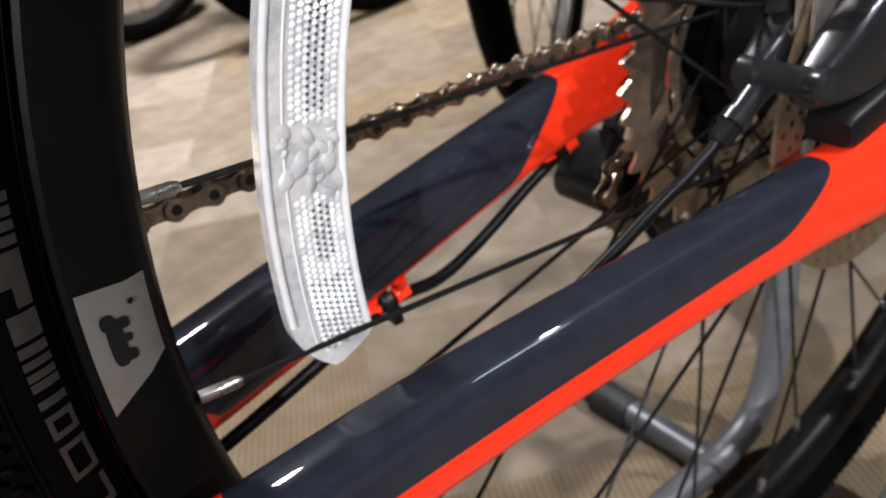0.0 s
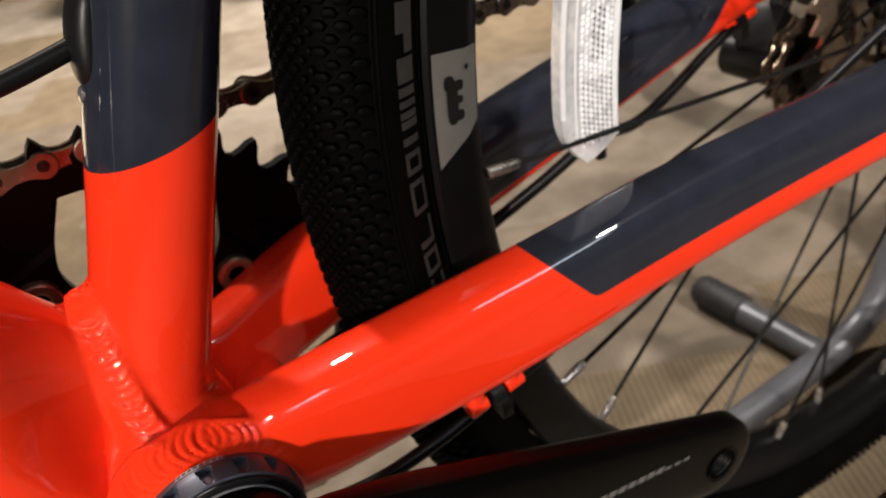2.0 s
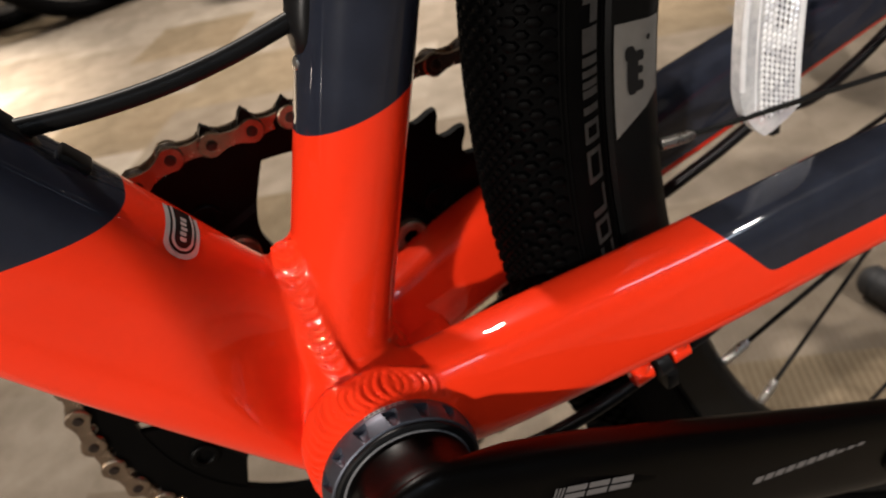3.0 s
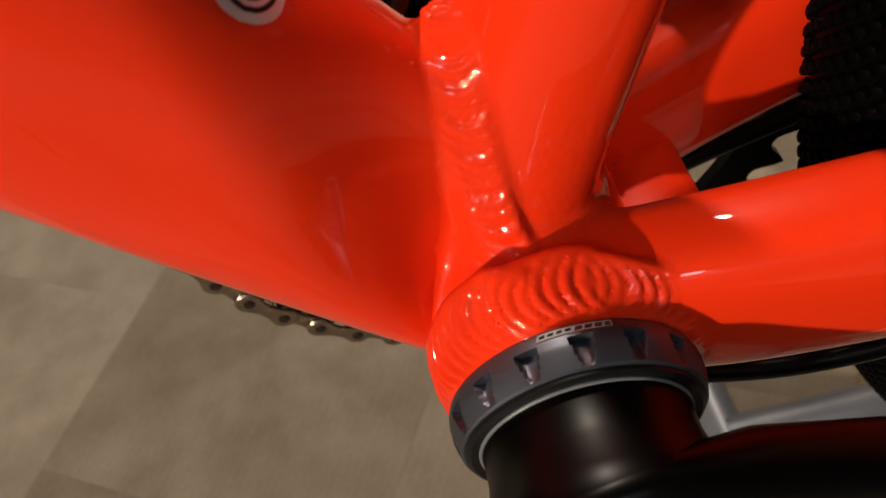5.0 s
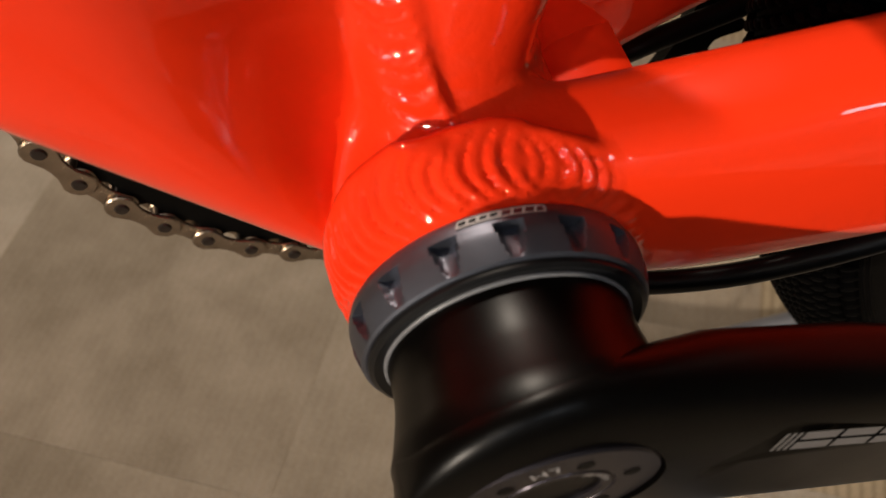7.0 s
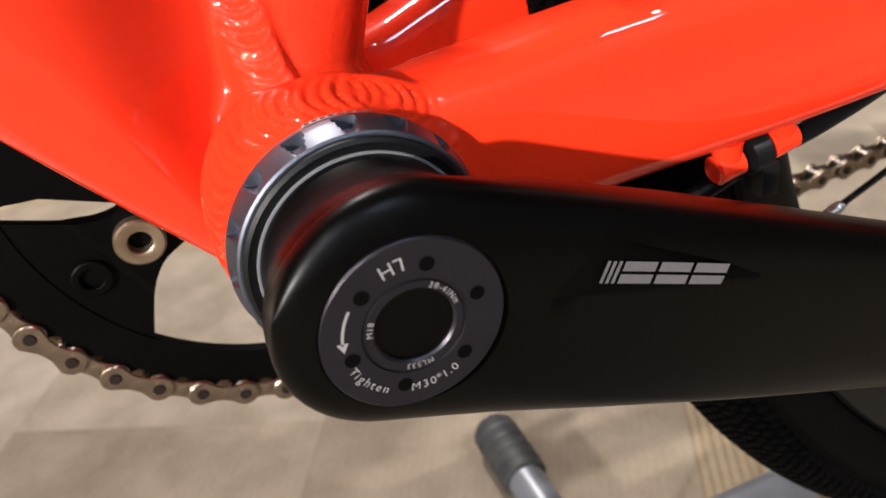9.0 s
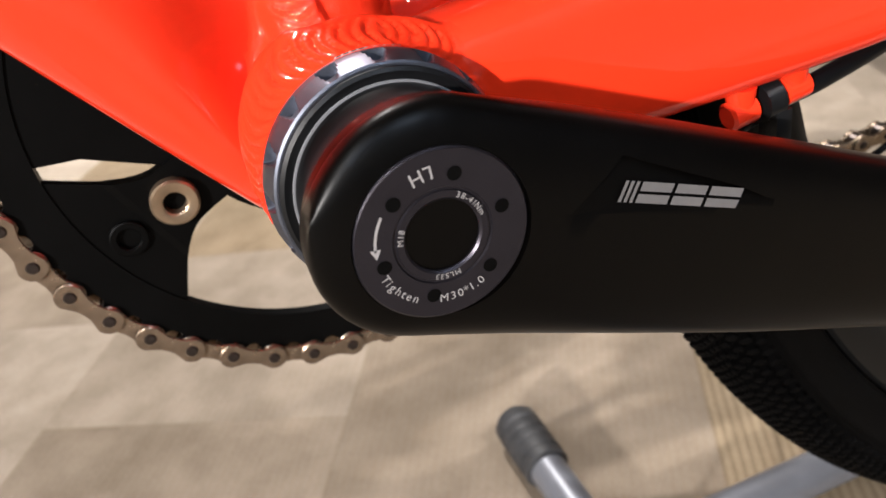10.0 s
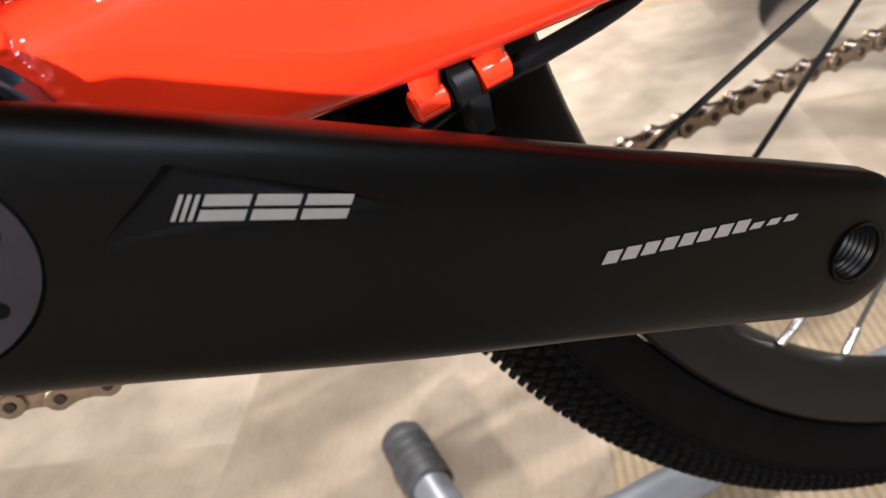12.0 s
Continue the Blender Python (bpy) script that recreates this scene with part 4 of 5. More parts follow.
lathe(bm, [(0.0038, -0.0016), (0.0038, 0.0016)], 0, 0, 16)
pin_me = mesh_of("chain_pin", bm, M_ROLLER, 30)
chain = new("chain")
chain.parent = bike
tagged(chain, "silver roller chain over the chainring")
shift = (run[59] + 0.0) % P
u, k = shift, 0
while u + P < run[-1]:
    a, b = along(u), along(u + P)
    d = (b - a).normalized()
    side = YV - d * YV.dot(d)
    side.normalize()
    m = Matrix((d, side, d.cross(side))).transposed().to_4x4()
    m.translation = a
    place("chain_link", outer_me if k % 2 else inner_me, m, chain)
    place("chain_pin", pin_me, m, chain)
    u += P
    k += 1

# ---- rear wheel ----
wheel = new("rear_wheel")
wheel.parent = bike
tagged(wheel, "black spoked rear wheel with knobbly tyre")
RIM = [(r - 0.0055, y) for r, y in ((0.2965, 0.004), (0.2965, -0.004), (0.3000, -0.0095), (0.3060, -0.0125), (0.3185, -0.0130), (0.3200, -0.0118), (0.3200, 0.0118), (0.3185, 0.0130), (0.3060, 0.0125), (0.3000, 0.0095), (0.2965, 0.004))]
M_RIM = plain("satin_black_rim", (0.003, 0.003, 0.003), 0.36, 0.0, 0.15, 60, 0.04, 900, spec=0.12)
part("rim", lathe(bmesh.new(), RIM, WX, WZ, 160, False), M_RIM, wheel, "satin black rim")
TC, TA, TB = 0.3305, 0.0192, 0.0190   # middle radius, half width, half height


def tyre_at(th):
    """Radius and y of the tyre's skin; th: 0 at the crown, pi/2 at the side."""
    return TC + TB * math.cos(th), TA * spow(math.sin(th), 0.95)


prof = [tyre_at(th) for th in np.linspace(-2.5, 2.5, 44)]
tyre = part("tyre", lathe(bmesh.new(), prof, WX, WZ, 200, False), M_RUBBER, wheel, "black gravel tyre with small round knobs", 60)
# raised ribs on the side wall
bm = bmesh.new()
for side in (-1, 1):
    for th in (1.42, 1.50, 2.42):
        r, y = tyre_at(th)
        sweep(bm, [(WX + r * math.cos(a), side * y, WZ + r * math.sin(a)) for a in (2 * math.pi * k / 160 for k in range(160))], 0.0005, 6, False, True)
part("side_rib", bm, M_RUBBER, tyre)
# tread knobs
verts, faces = [], []
rng = random.Random(4)
NS = 340
cols = [-1.25, -1.06, -0.90, -0.75, -0.61, -0.48, -0.36, -0.24, -0.12, 0.0, 0.12, 0.24, 0.36, 0.48, 0.61, 0.75, 0.90, 1.06, 1.25]
NK = 440
for ci, th in enumerate(cols):
    size, oval = (0.00130, 1.0) if abs(th) < 0.7 else (0.00145, 1.55)
    tall = 0.0019 if abs(th) < 0.6 else 0.0022
    r, y = tyre_at(th)
    nr, ny = math.cos(th) / TB, math.sin(th) / TA
    ln = math.hypot(nr, ny)
    nr, ny = nr / ln, ny / ln
    for k in range(NK if abs(th) < 0.7 else NS):
        a = 2 * math.pi * (k + 0.5 * (ci % 2)) / (NK if abs(th) < 0.7 else NS)
        er, ea = Vector((math.cos(a), 0, math.sin(a))), Vector((-math.sin(a), 0, math.cos(a)))
        nrm = er * nr + YV * ny
        tan = er * (-ny) + YV * nr
        c = Vector((WX, 0, WZ)) + er * r + YV * y
        base = len(verts)
        s = size * rng.uniform(0.92, 1.08)
        for rr, hgt in ((s, -0.0004), (s * 0.92, tall * 0.85), (s * 0.55, tall)):
            for j in range(6):
                b = math.pi / 3 * j
                verts.append(c + nrm * hgt + tan * (rr * oval * math.cos(b)) + ea * (rr * math.sin(b)))
        for q in (0, 6):
            for j in range(6):
                faces.append((base + q + j, base + q + (j + 1) % 6, base + q + 6 + (j + 1) % 6, base + q + 6 + j))
        faces.append(tuple(base + 12 + j for j in range(6)))
me = bpy.data.meshes.new("tread_knobs")
me.from_pydata([tuple(v) for v in verts], [], faces)
finish(me, M_RUBBER, 40)
tread = new("tread", me)
tread.parent = tyre
tagged(tread, "small round rubber knobs", kind="stuff")
# print on the side wall: plain bars
def wall_patch(bm, a0, a1, th0, th1, lift=0.0003, n=6):
    prev = None
    for i in range(n + 1):
        a = radians(a0 + (a1 - a0) * i / n)
        row = []
        for th in np.linspace(th0, th1, 6):
            r, y = tyre_at(th)
            row.append(bm.verts.new((WX + r * math.cos(a), -(y + lift), WZ + r * math.sin(a))))
        if prev:
            for j in range(5):
                bm.faces.new((prev[j], prev[j + 1], row[j + 1], row[j]))
        prev = row


bm = bmesh.new()
T0, T1 = 1.80, 2.16
for a0, a1 in ((188.6, 187.0), (186.6, 185.4), (184.9, 184.1)):
    wall_patch(bm, a0, a1, T0, T0 + 0.08)
    wall_patch(bm, a0, a1, T1 - 0.08, T1)
for a0, a1 in ((183.8, 182.3), (179.9, 178.0), (177.6, 176.4)):
    for th0, th1 in ((T0, T0 + 0.07), (T1 - 0.07, T1)):
        wall_patch(bm, a0, a1, th0, th1)
    wall_patch(bm, a0, a0 - 0.30, T0 + 0.07, T1 - 0.07)
    wall_patch(bm, a1 + 0.30, a1, T0 + 0.07, T1 - 0.07)
wall_patch(bm, 182.0, 180.3, T1 - 0.08, T1)
wall_patch(bm, 182.0, 181.6, T0, T1 - 0.08)
for a0, a1 in ((176.0, 175.6), (175.15, 174.75), (174.65, 174.3), (174.1, 173.75), (173.55, 173.1)):
    wall_patch(bm, a0, a1, T0, T1)
wall_patch(bm, 172.9, 171.7, T0, T1)
wall_patch(bm, 171.5, 170.6, T0 + 0.16, T1)
wall_patch(bm, 170.6, 169.2, T0, T1)
for k in range(4):
    wall_patch(bm, 169.0 - 0.55 * k, 168.6 - 0.55 * k, T0, T1)
part("side_print", bm, M_TYREPRINT, tyre, "grey bar print on the side wall")
# pale decal on the rim
bm = bmesh.new()
def rim_point(a, r, lift):
    a = a - 1.0
    y = -(0.0125 + 0.0005 * (r - 0.306) / 0.0125) if r > 0.306 else -(0.0095 + 0.003 * (r - 0.300) / 0.006)
    r -= 0.0055
    return (WX + r * math.cos(radians(a)), y - lift, WZ + r * math.sin(radians(a)))
prev = None
for i in range(11):
    f = i / 10
    top = 173.2
    row = []
    for r in (0.3008, 0.306, 0.3175):
        low_edge = 177.6 + (r - 0.3008) / 0.0167 * 2.0
        row.append(bm.verts.new(rim_point(top + (low_edge - top) * f, r, 0.0002)))
    if prev:
        for j in range(2):
            bm.faces.new((prev[j], prev[j + 1], row[j + 1], row[j]))
    prev = row
decal = part("decal", bm, M_DECAL, wheel, "pale rim decal with a dark emblem")
bm = bmesh.new()
for am, rm, da, dr, e in ((176.0, 0.3112, 1.25, 0.0020, 0.6), (175.1, 0.3088, 0.30, 0.0015, 0.7), (175.9, 0.3088, 0.22, 0.0013, 0.7), (176.8, 0.3088, 0.30, 0.0015, 0.7), (174.9, 0.3122, 0.42, 0.0018, 0.8), (174.2, 0.3058, 0.16, 0.0008, 1.0)):
    bm.faces.new([bm.verts.new(rim_point(am + da * spow(math.cos(b), e), rm + dr * spow(math.sin(b), e), 0.0006)) for b in (2 * math.pi * k / 24 for k in range(24))])
part("emblem", bm, M_BLACK, decal, smooth=0)
# hub
part("hub", lathe(bmesh.new(), [(0.006, -0.064), (0.011, -0.064), (0.011, -0.050), (0.017, -0.046), (0.0245, -0.036), (0.0245, -0.033), (0.015, -0.028), (0.0115, 0.0), (0.015, 0.014), (0.0245, 0.018), (0.0245, 0.021), (0.014, 0.024), (0.012, 0.064), (0.006, 0.064)], WX, WZ, 64), M_BLACK, wheel, "black hub")
# spokes and nipples
spoke_me = mesh_of("spoke", sweep(bmesh.new(), [(0, 0, 0), (0, 0, 1)], 0.00105, 8), M_SPOKE)
nip_me = mesh_of("nipple", lathe(bmesh.new(), [(0.0013, 0.0), (0.0020, 0.0006), (0.0020, 0.011), (0.0014, 0.013), (0.0011, 0.013)], 0, 0, 10), M_NIPPLE)
for k in range(32):
    a = radians(-66.4 - 11.25 * k)
    y = -0.0345 if k % 2 == 0 else 0.0195
    turn = (1 if (k // 2 + k) % 2 else -1) * radians(70)
    rim_p = Vector((WX + 0.2915 * math.cos(a), -0.005 if k % 2 == 0 else 0.004, WZ + 0.2915 * math.sin(a)))
    hub_p = Vector((WX + 0.0225 * math.cos(a + turn), y + (0.0022 if (k // 2) % 2 else -0.0022), WZ + 0.0225 * math.sin(a + turn)))
    d = hub_p - rim_p
    q = d.to_track_quat("Z", "Y").to_matrix().to_4x4()
    place("spoke", spoke_me, Matrix.Translation(rim_p) @ q @ Matrix.Diagonal((1, 1, d.length, 1)), wheel)
    q2 = d.to_track_quat("Y", "Z").to_matrix().to_4x4()
    place("nipple", nip_me, Matrix.Translation(rim_p) @ q2, wheel)
# spoke reflector
def band(bm, r0, r1, y0, y1, a0, a1, n=80, tip=True):
    rows = []
    for i in range(n + 1):
        f = i / n
        a = radians(a0 + (a1 - a0) * f)
        squeeze = 1.0
        inner, outer = r0, r1
        if tip and f > 0.86:
            outer = r1 - (r1 - r0) * 0.40 * ((f - 0.86) / 0.14) ** 2
            inner = r0 + (r1 - r0) * 0.46 * max(0.0, (f - 0.965) / 0.035) ** 1.5
        if tip and f < 0.12:
            cutback = ((0.12 - f) / 0.12) ** 2 * 0.38 * (r1 - r0)
            inner, outer = r0 + cutback, r1 - cutback
        rows.append([Vector((WX + r * math.cos(a), y, WZ + r * math.sin(a))) for r, y in ((inner, y0), (outer, y0), (outer, y1), (inner, y1))])
    return loft(bm, rows)


refl = part("spoke_reflector", band(bmesh.new(), 0.2368, 0.2618, -0.0085, -0.0045, 150.5, 183.9), M_REFL, wheel, "clear prismatic plastic spoke reflector", 0)
for r, wide, fat in ((0.2378, 182.6, 0.0011), (0.2552, 181.4, 0.0004), (0.2606, 179.4, 0.0011)):
    rail = [Vector((WX + r * math.cos(radians(a)), -0.0086, WZ + r * math.sin(radians(a)))) for a in np.linspace(152.5, wide, 30)]
    part("reflector_edge", sweep(bmesh.new(), rail, [fat] * 30, 10), M_REFLCLEAR, refl)
# six-sided prisms
verts, faces = [], []
for i in range(68):
    for j in range(7):
        r = 0.2402 + 0.00205 * j
        a = radians(152.0 + 0.46 * (i + 0.5 * (j % 2)))
        if a > radians(182.4) or radians(166.4) < a < radians(171.0):
            continue
        er, ea = Vector((math.cos(a), 0, math.sin(a))), Vector((-math.sin(a), 0, math.cos(a)))
        c = Vector((WX, -0.0085, WZ)) + er * r
        base = len(verts)
        for k in range(6):
            verts.append(c + er * (0.00108 * math.cos((k + 0.5) * math.pi / 3)) + ea * (0.00108 * math.sin((k + 0.5) * math.pi / 3)))
        verts.append(c - YV * 0.0008)
        for k in range(6):
            faces.append((base + k, base + (k + 1) % 6, base + 6))
me = bpy.data.meshes.new("prism_field")
me.from_pydata([tuple(v) for v in verts], [], faces)
finish(me, M_PRISM, 0)
prisms = new("prism_field", me)
prisms.parent = refl
tagged(prisms, "tiny six-sided reflecting prisms", kind="stuff")
verts, faces = [], []
for i in range(70):
    for j in range(7):
        deg = 152.4 + 0.46 * (i + 0.5 * (j % 2))
        r = 0.2402 + 0.00205 * j
        block = 176.6 < deg < 182.2 or (j in (2, 3, 4) and (171.4 < deg < 175.4 or 153.0 < deg < 165.5))
        if not block:
            continue
        a = radians(deg + 0.23)
        er, ea = Vector((math.cos(a), 0, math.sin(a))), Vector((-math.sin(a), 0, math.cos(a)))
        c = Vector((WX, -0.00935, WZ)) + er * r
        h = 0.00052 if deg > 176 else 0.00066
        base = len(verts)
        verts += [c + er * h, c + ea * h, c - er * h, c - ea * h]
        faces.append((base, base + 1, base + 2, base + 3))
me = bpy.data.meshes.new("gap_field")
me.from_pydata([tuple(v) for v in verts], [], faces)
finish(me, M_GAP, 0)
gaps = new("gap_field", me)
gaps.parent = refl
tagged(gaps, "small dark gaps between the prisms", kind="stuff")
bm = bmesh.new()
rng = random.Random(8)
for k in range(26):
    a, r = radians(rng.uniform(166.4, 171.0)), rng.uniform(0.2395, 0.2555)
    c = Vector((WX + r * math.cos(a), -0.0085, WZ + r * math.sin(a)))
    s = rng.uniform(0.0009, 0.0026)
    bmesh.ops.create_uvsphere(bm, u_segments=10, v_segments=6, radius=1.0, matrix=Matrix.Translation(c) @ pose(0, 0, 0, rng.uniform(-20, 20), rng.uniform(-80, 80), 0) @ Matrix.Diagonal((s * 1.6, 0.0009, s, 1)))
part("reflector_clip", bm, M_REFL, refl)
# brake disc
bm = bmesh.new()
arms = []
lathe(bm, [(0.0680, -0.0475), (0.0850, -0.0475), (0.0850, -0.0457), (0.0680, -0.0457), (0.0680, -0.0475)], WX, WZ, 120, False)
for k in range(6):
    a = 2 * math.pi * k / 6
    p = [Vector((WX + r * math.cos(a + t), -0.0466, WZ + r * math.sin(a + t))) for r, t in ((0.020, 0.0), (0.034, 0.16), (0.052, 0.34), (0.070, 0.46))]
    rows = []
    for i, c in enumerate(p):
        t = (p[min(i + 1, 3)] - p[max(i - 1, 0)]).normalized()
        nn = t.cross(YV)
        rows.append([c + nn * 0.0035 + YV * 0.0009, c - nn * 0.0035 + YV * 0.0009, c - nn * 0.0035 - YV * 0.0009, c + nn * 0.0035 - YV * 0.0009])
    arms.append(loft(bmesh.new(), rows))
disc = part("brake_disc", bm, M_ROTOR, wheel, "perforated steel brake disc")
for a in arms:
    part("disc_arm", a, M_ROTOR, disc)
bm = bmesh.new()
for k in range(48):
    a = 2 * math.pi * k / 48
    for r, off in ((0.0720, 0.0), (0.0765, 0.045), (0.0810, 0.09)):
        c = (WX + r * math.cos(a + off), WZ + r * math.sin(a + off))
        lathe(bm, [(0.0014, -0.0479), (0.0004, -0.0478)], c[0], c[1], 8)
part("perforation", bm, M_NIPPLE, disc)

# ---- cassette ----
cass = new("cassette")
cass.parent = wheel
tagged(cass, "stack of steel sprockets")
for i, (teeth, r_in) in enumerate(((42, 0.0690), (37, 0.0655), (32, 0.056), (28, 0.036), (24, 0.030), (21, 0.026), (18, 0.021), (15, 0.018), (13, 0.016), (11, 0.014))):
    bm = gear(bmesh.new(), teeth, r_in, 0.0, 0.0019, 0.0030, 0.0040, 0.1 * i, 8)
    y = 0.0225 + 0.0036 * i
    bmesh.ops.translate(bm, verts=bm.verts, vec=(WX, y, WZ))
    if teeth > 40:
        part("sprocket_ring", lathe(bmesh.new(), [(0.0490, y - 0.0009), (0.0565, y - 0.0009), (0.0565, y + 0.0009), (0.0490, y + 0.0009), (0.0490, y - 0.0009)], WX, WZ, 90, False), M_SPROCKET, cass)
        for k in range(10):
            a = 2 * math.pi * k / 10 + 0.12
            rows = []
            for r, turn, w in ((0.0545, 0.0, 0.0062), (0.0600, 0.04, 0.0036), (0.0670, 0.11, 0.0032), (0.0730, 0.19, 0.0048), (0.0770, 0.24, 0.0085)):
                c = Vector((WX + r * math.cos(a + turn), y, WZ + r * math.sin(a + turn)))
                v = Vector((-math.sin(a + turn), 0, math.cos(a + turn))) * w
                rows.append([c + v - YV * 0.0009, c - v - YV * 0.0009, c - v + YV * 0.0009, c + v + YV * 0.0009])
            web = part("sprocket_web", loft(bmesh.new(), rows), M_SPROCKET, cass, smooth=0)
            part("rivet", lathe(bmesh.new(), [(0.0019, y - 0.0008), (0.0019, y - 0.0014), (0.0013, y - 0.0018), (0.0002, y - 0.0018)], WX + 0.0528 * math.cos(a), WZ + 0.0528 * math.sin(a), 14), M_STEEL, web)
        for k in range(5):
            a = 2 * math.pi * k / 5 + 0.3
            rows = []
            for r, turn, w in ((0.018, -0.5, 0.006), (0.030, -0.28, 0.0040), (0.042, -0.1, 0.0042), (0.0505, 0.0, 0.0085)):
                c = Vector((WX + r * math.cos(a + turn), y + 0.0016, WZ + r * math.sin(a + turn)))
                v = Vector((-math.sin(a + turn), 0, math.cos(a + turn))) * w
                rows.append([c + v - YV * 0.0014, c - v - YV * 0.0014, c - v + YV * 0.0014, c + v + YV * 0.0014])
            part("sprocket_arm", loft(bmesh.new(), rows), M_RING, cass, smooth=0)
    # smaller sprockets sit recessed: their shade is in the darker steel colour
    part("sprocket", bm, M_SPROCKET if i == 0 else M_SHADED_STEEL, cass, smooth=30)
part("carrier", lathe(bmesh.new(), [(0.012, 0.0185), (0.036, 0.0195), (0.034, 0.0215), (0.030, 0.022), (0.027, 0.034), (0.020, 0.044), (0.016, 0.058)], WX, WZ, 40), M_RING, cass)

# ---- rear derailleur ----
der = new("rear_derailleur")
der.parent = bike
tagged(der, "black rear derailleur")
bm = bmesh.new()
boxed(bm, (-0.024, -0.011, -0.013), (0.024, 0.011, 0.013), 0.004, pose(0.370, 0.070, 0.272, 0, 38, 8) @ Matrix.Identity(4))
part("knuckle", bm, M_BLACK, der)
part("link_arm", boxed(bmesh.new(), (-0.022, -0.004, -0.007), (0.022, 0.004, 0.007), 0.002, pose(0.384, 0.076, 0.296, 0, -62, 10)), M_CALIPER, der)
part("pivot", sweep(bmesh.new(), [(0.356, 0.055, 0.266), (0.356, 0.086, 0.266)], [0.0125, 0.0125], 24), M_BLACK, der)
part("hanger", sweep(bmesh.new(), [(0.408, 0.064, 0.330), (0.400, 0.068, 0.300), (0.388, 0.070, 0.292)], [0.010, 0.008, 0.008], 14), M_BLACK, der)
for y in (0.0455, 0.0575):
    rows = []
    for s, w in ((-0.010, 0.006), (0.0, 0.011), (0.03, 0.008), (0.06, 0.008), (0.075, 0.011), (0.085, 0.005)):
        c = Vector((0.370, y, 0.266)) + Vector((0.50, 0, -0.866)) * s
        v = Vector((0.866, 0, 0.50))
        rows.append([c + v * w - YV * 0.0008, c - v * w - YV * 0.0008, c - v * w + YV * 0.0008, c + v * w + YV * 0.0008])
    part("cage_plate", loft(bmesh.new(), rows), M_BLACK, der, smooth=0)
for c in ((0.370, 0.266), (0.4075, 0.201)):
    bm = gear(bmesh.new(), 11, 0.004, 0.0, 0.004, 0.003, 0.003, 0, 8)
    bmesh.ops.translate(bm, verts=bm.verts, vec=(c[0], 0.0515, c[1]))
    part("pulley", bm, M_BLACK, der, smooth=30)
for i in range(5):
    a = radians(110 + 34 * i)
    m = Matrix.Rotation(-(a + math.pi / 2), 4, "Y")
    m.translation = (0.370 + 0.0225 * math.cos(a), 0.0515, 0.266 + 0.0225 * math.sin(a))
    place("chain_link", outer_me if i % 2 else inner_me, m, der)

# ---- brake caliper ----
cal = new("brake_caliper")
cal.parent = bike
tagged(cal, "dark grey brake caliper on the chainstay")
KX = -0.003


def along_arm(rows, e=0.5, n=26):
    """A lofted block: rows of x, y, z, half width across, half height."""
    return loft(bmesh.new(), [bar_ring(Vector((x + KX, y, z)), YV, Vector((-0.15, 0, 1)).normalized(), hw, hh, e, n) for x, y, z, hw, hh in rows])


part("outer_body", along_arm(spline([(0.330, -0.0560, 0.352, 0.0045, 0.0060), (0.340, -0.0570, 0.355, 0.0075, 0.0105), (0.356, -0.0580, 0.360, 0.0085, 0.0165), (0.376, -0.0585, 0.365, 0.0085, 0.0190), (0.396, -0.0580, 0.368, 0.0080, 0.0150), (0.408, -0.0570, 0.370, 0.0055, 0.0085)], 16)), M_CALIPER, cal)
part("inner_body", along_arm(spline([(0.326, -0.0370, 0.354, 0.0045, 0.0060), (0.338, -0.0365, 0.357, 0.0065, 0.0100), (0.356, -0.0360, 0.361, 0.0070, 0.0150), (0.378, -0.0360, 0.366, 0.0070, 0.0160), (0.396, -0.0365, 0.368, 0.0060, 0.0110)], 16)), M_CALIPER, cal)
part("front_bridge", sweep(bmesh.new(), [(0.330 + KX, y, 0.3555) for y in (-0.0640, -0.0625, -0.0585, -0.0570, -0.0560, -0.0420, -0.0405, -0.0390, -0.0330, -0.0305)], [0.0042, 0.0060, 0.0060, 0.0050, 0.0053, 0.0053, 0.0063, 0.0067, 0.0067, 0.0044], 24), M_CALIPER, cal)
part("fluid_port", sweep(bmesh.new(), [(0.344 + KX, -0.0350, 0.3790), (0.344 + KX, -0.0350, 0.3735)], [0.0034, 0.0042], 6), M_CALIPER, cal)
part("mount", along_arm([(0.342, -0.0590, 0.334, 0.0085, 0.0050), (0.345, -0.0590, 0.3345, 0.0095, 0.0068), (0.392, -0.0600, 0.343, 0.0105, 0.0085), (0.398, -0.0600, 0.344, 0.0085, 0.0060)], 0.4), M_BLACK, cal, "black mounting plate")
for x, z in ((0.349, 0.384), (0.362, 0.390)):
    part("pad_pin", sweep(bmesh.new(), [(x + KX, y, z) for y in (-0.0690, -0.0680, -0.0650, -0.0645, -0.0300, -0.0290)], [0.0026, 0.0042, 0.0042, 0.0026, 0.0026, 0.0020], 14), M_CALIPER, cal)
for y in (-0.0495, -0.0437):
    part("brake_pad", boxed(bmesh.new(), (0.342 + KX, y - 0.0009, 0.352), (0.378 + KX, y + 0.0009, 0.392), 0.0006), M_STEEL, cal, "bright steel pad plate")
bm = bmesh.new()
sweep(bm, spline([(0.350 + KX, -0.0490, 0.386), (0.356 + KX, -0.0478, 0.394), (0.366 + KX, -0.0466, 0.388), (0.372 + KX, -0.0455, 0.396)], 16), 0.0010, 8)
part("pad_spring", bm, M_STEEL, cal, "bent wire pad spring")
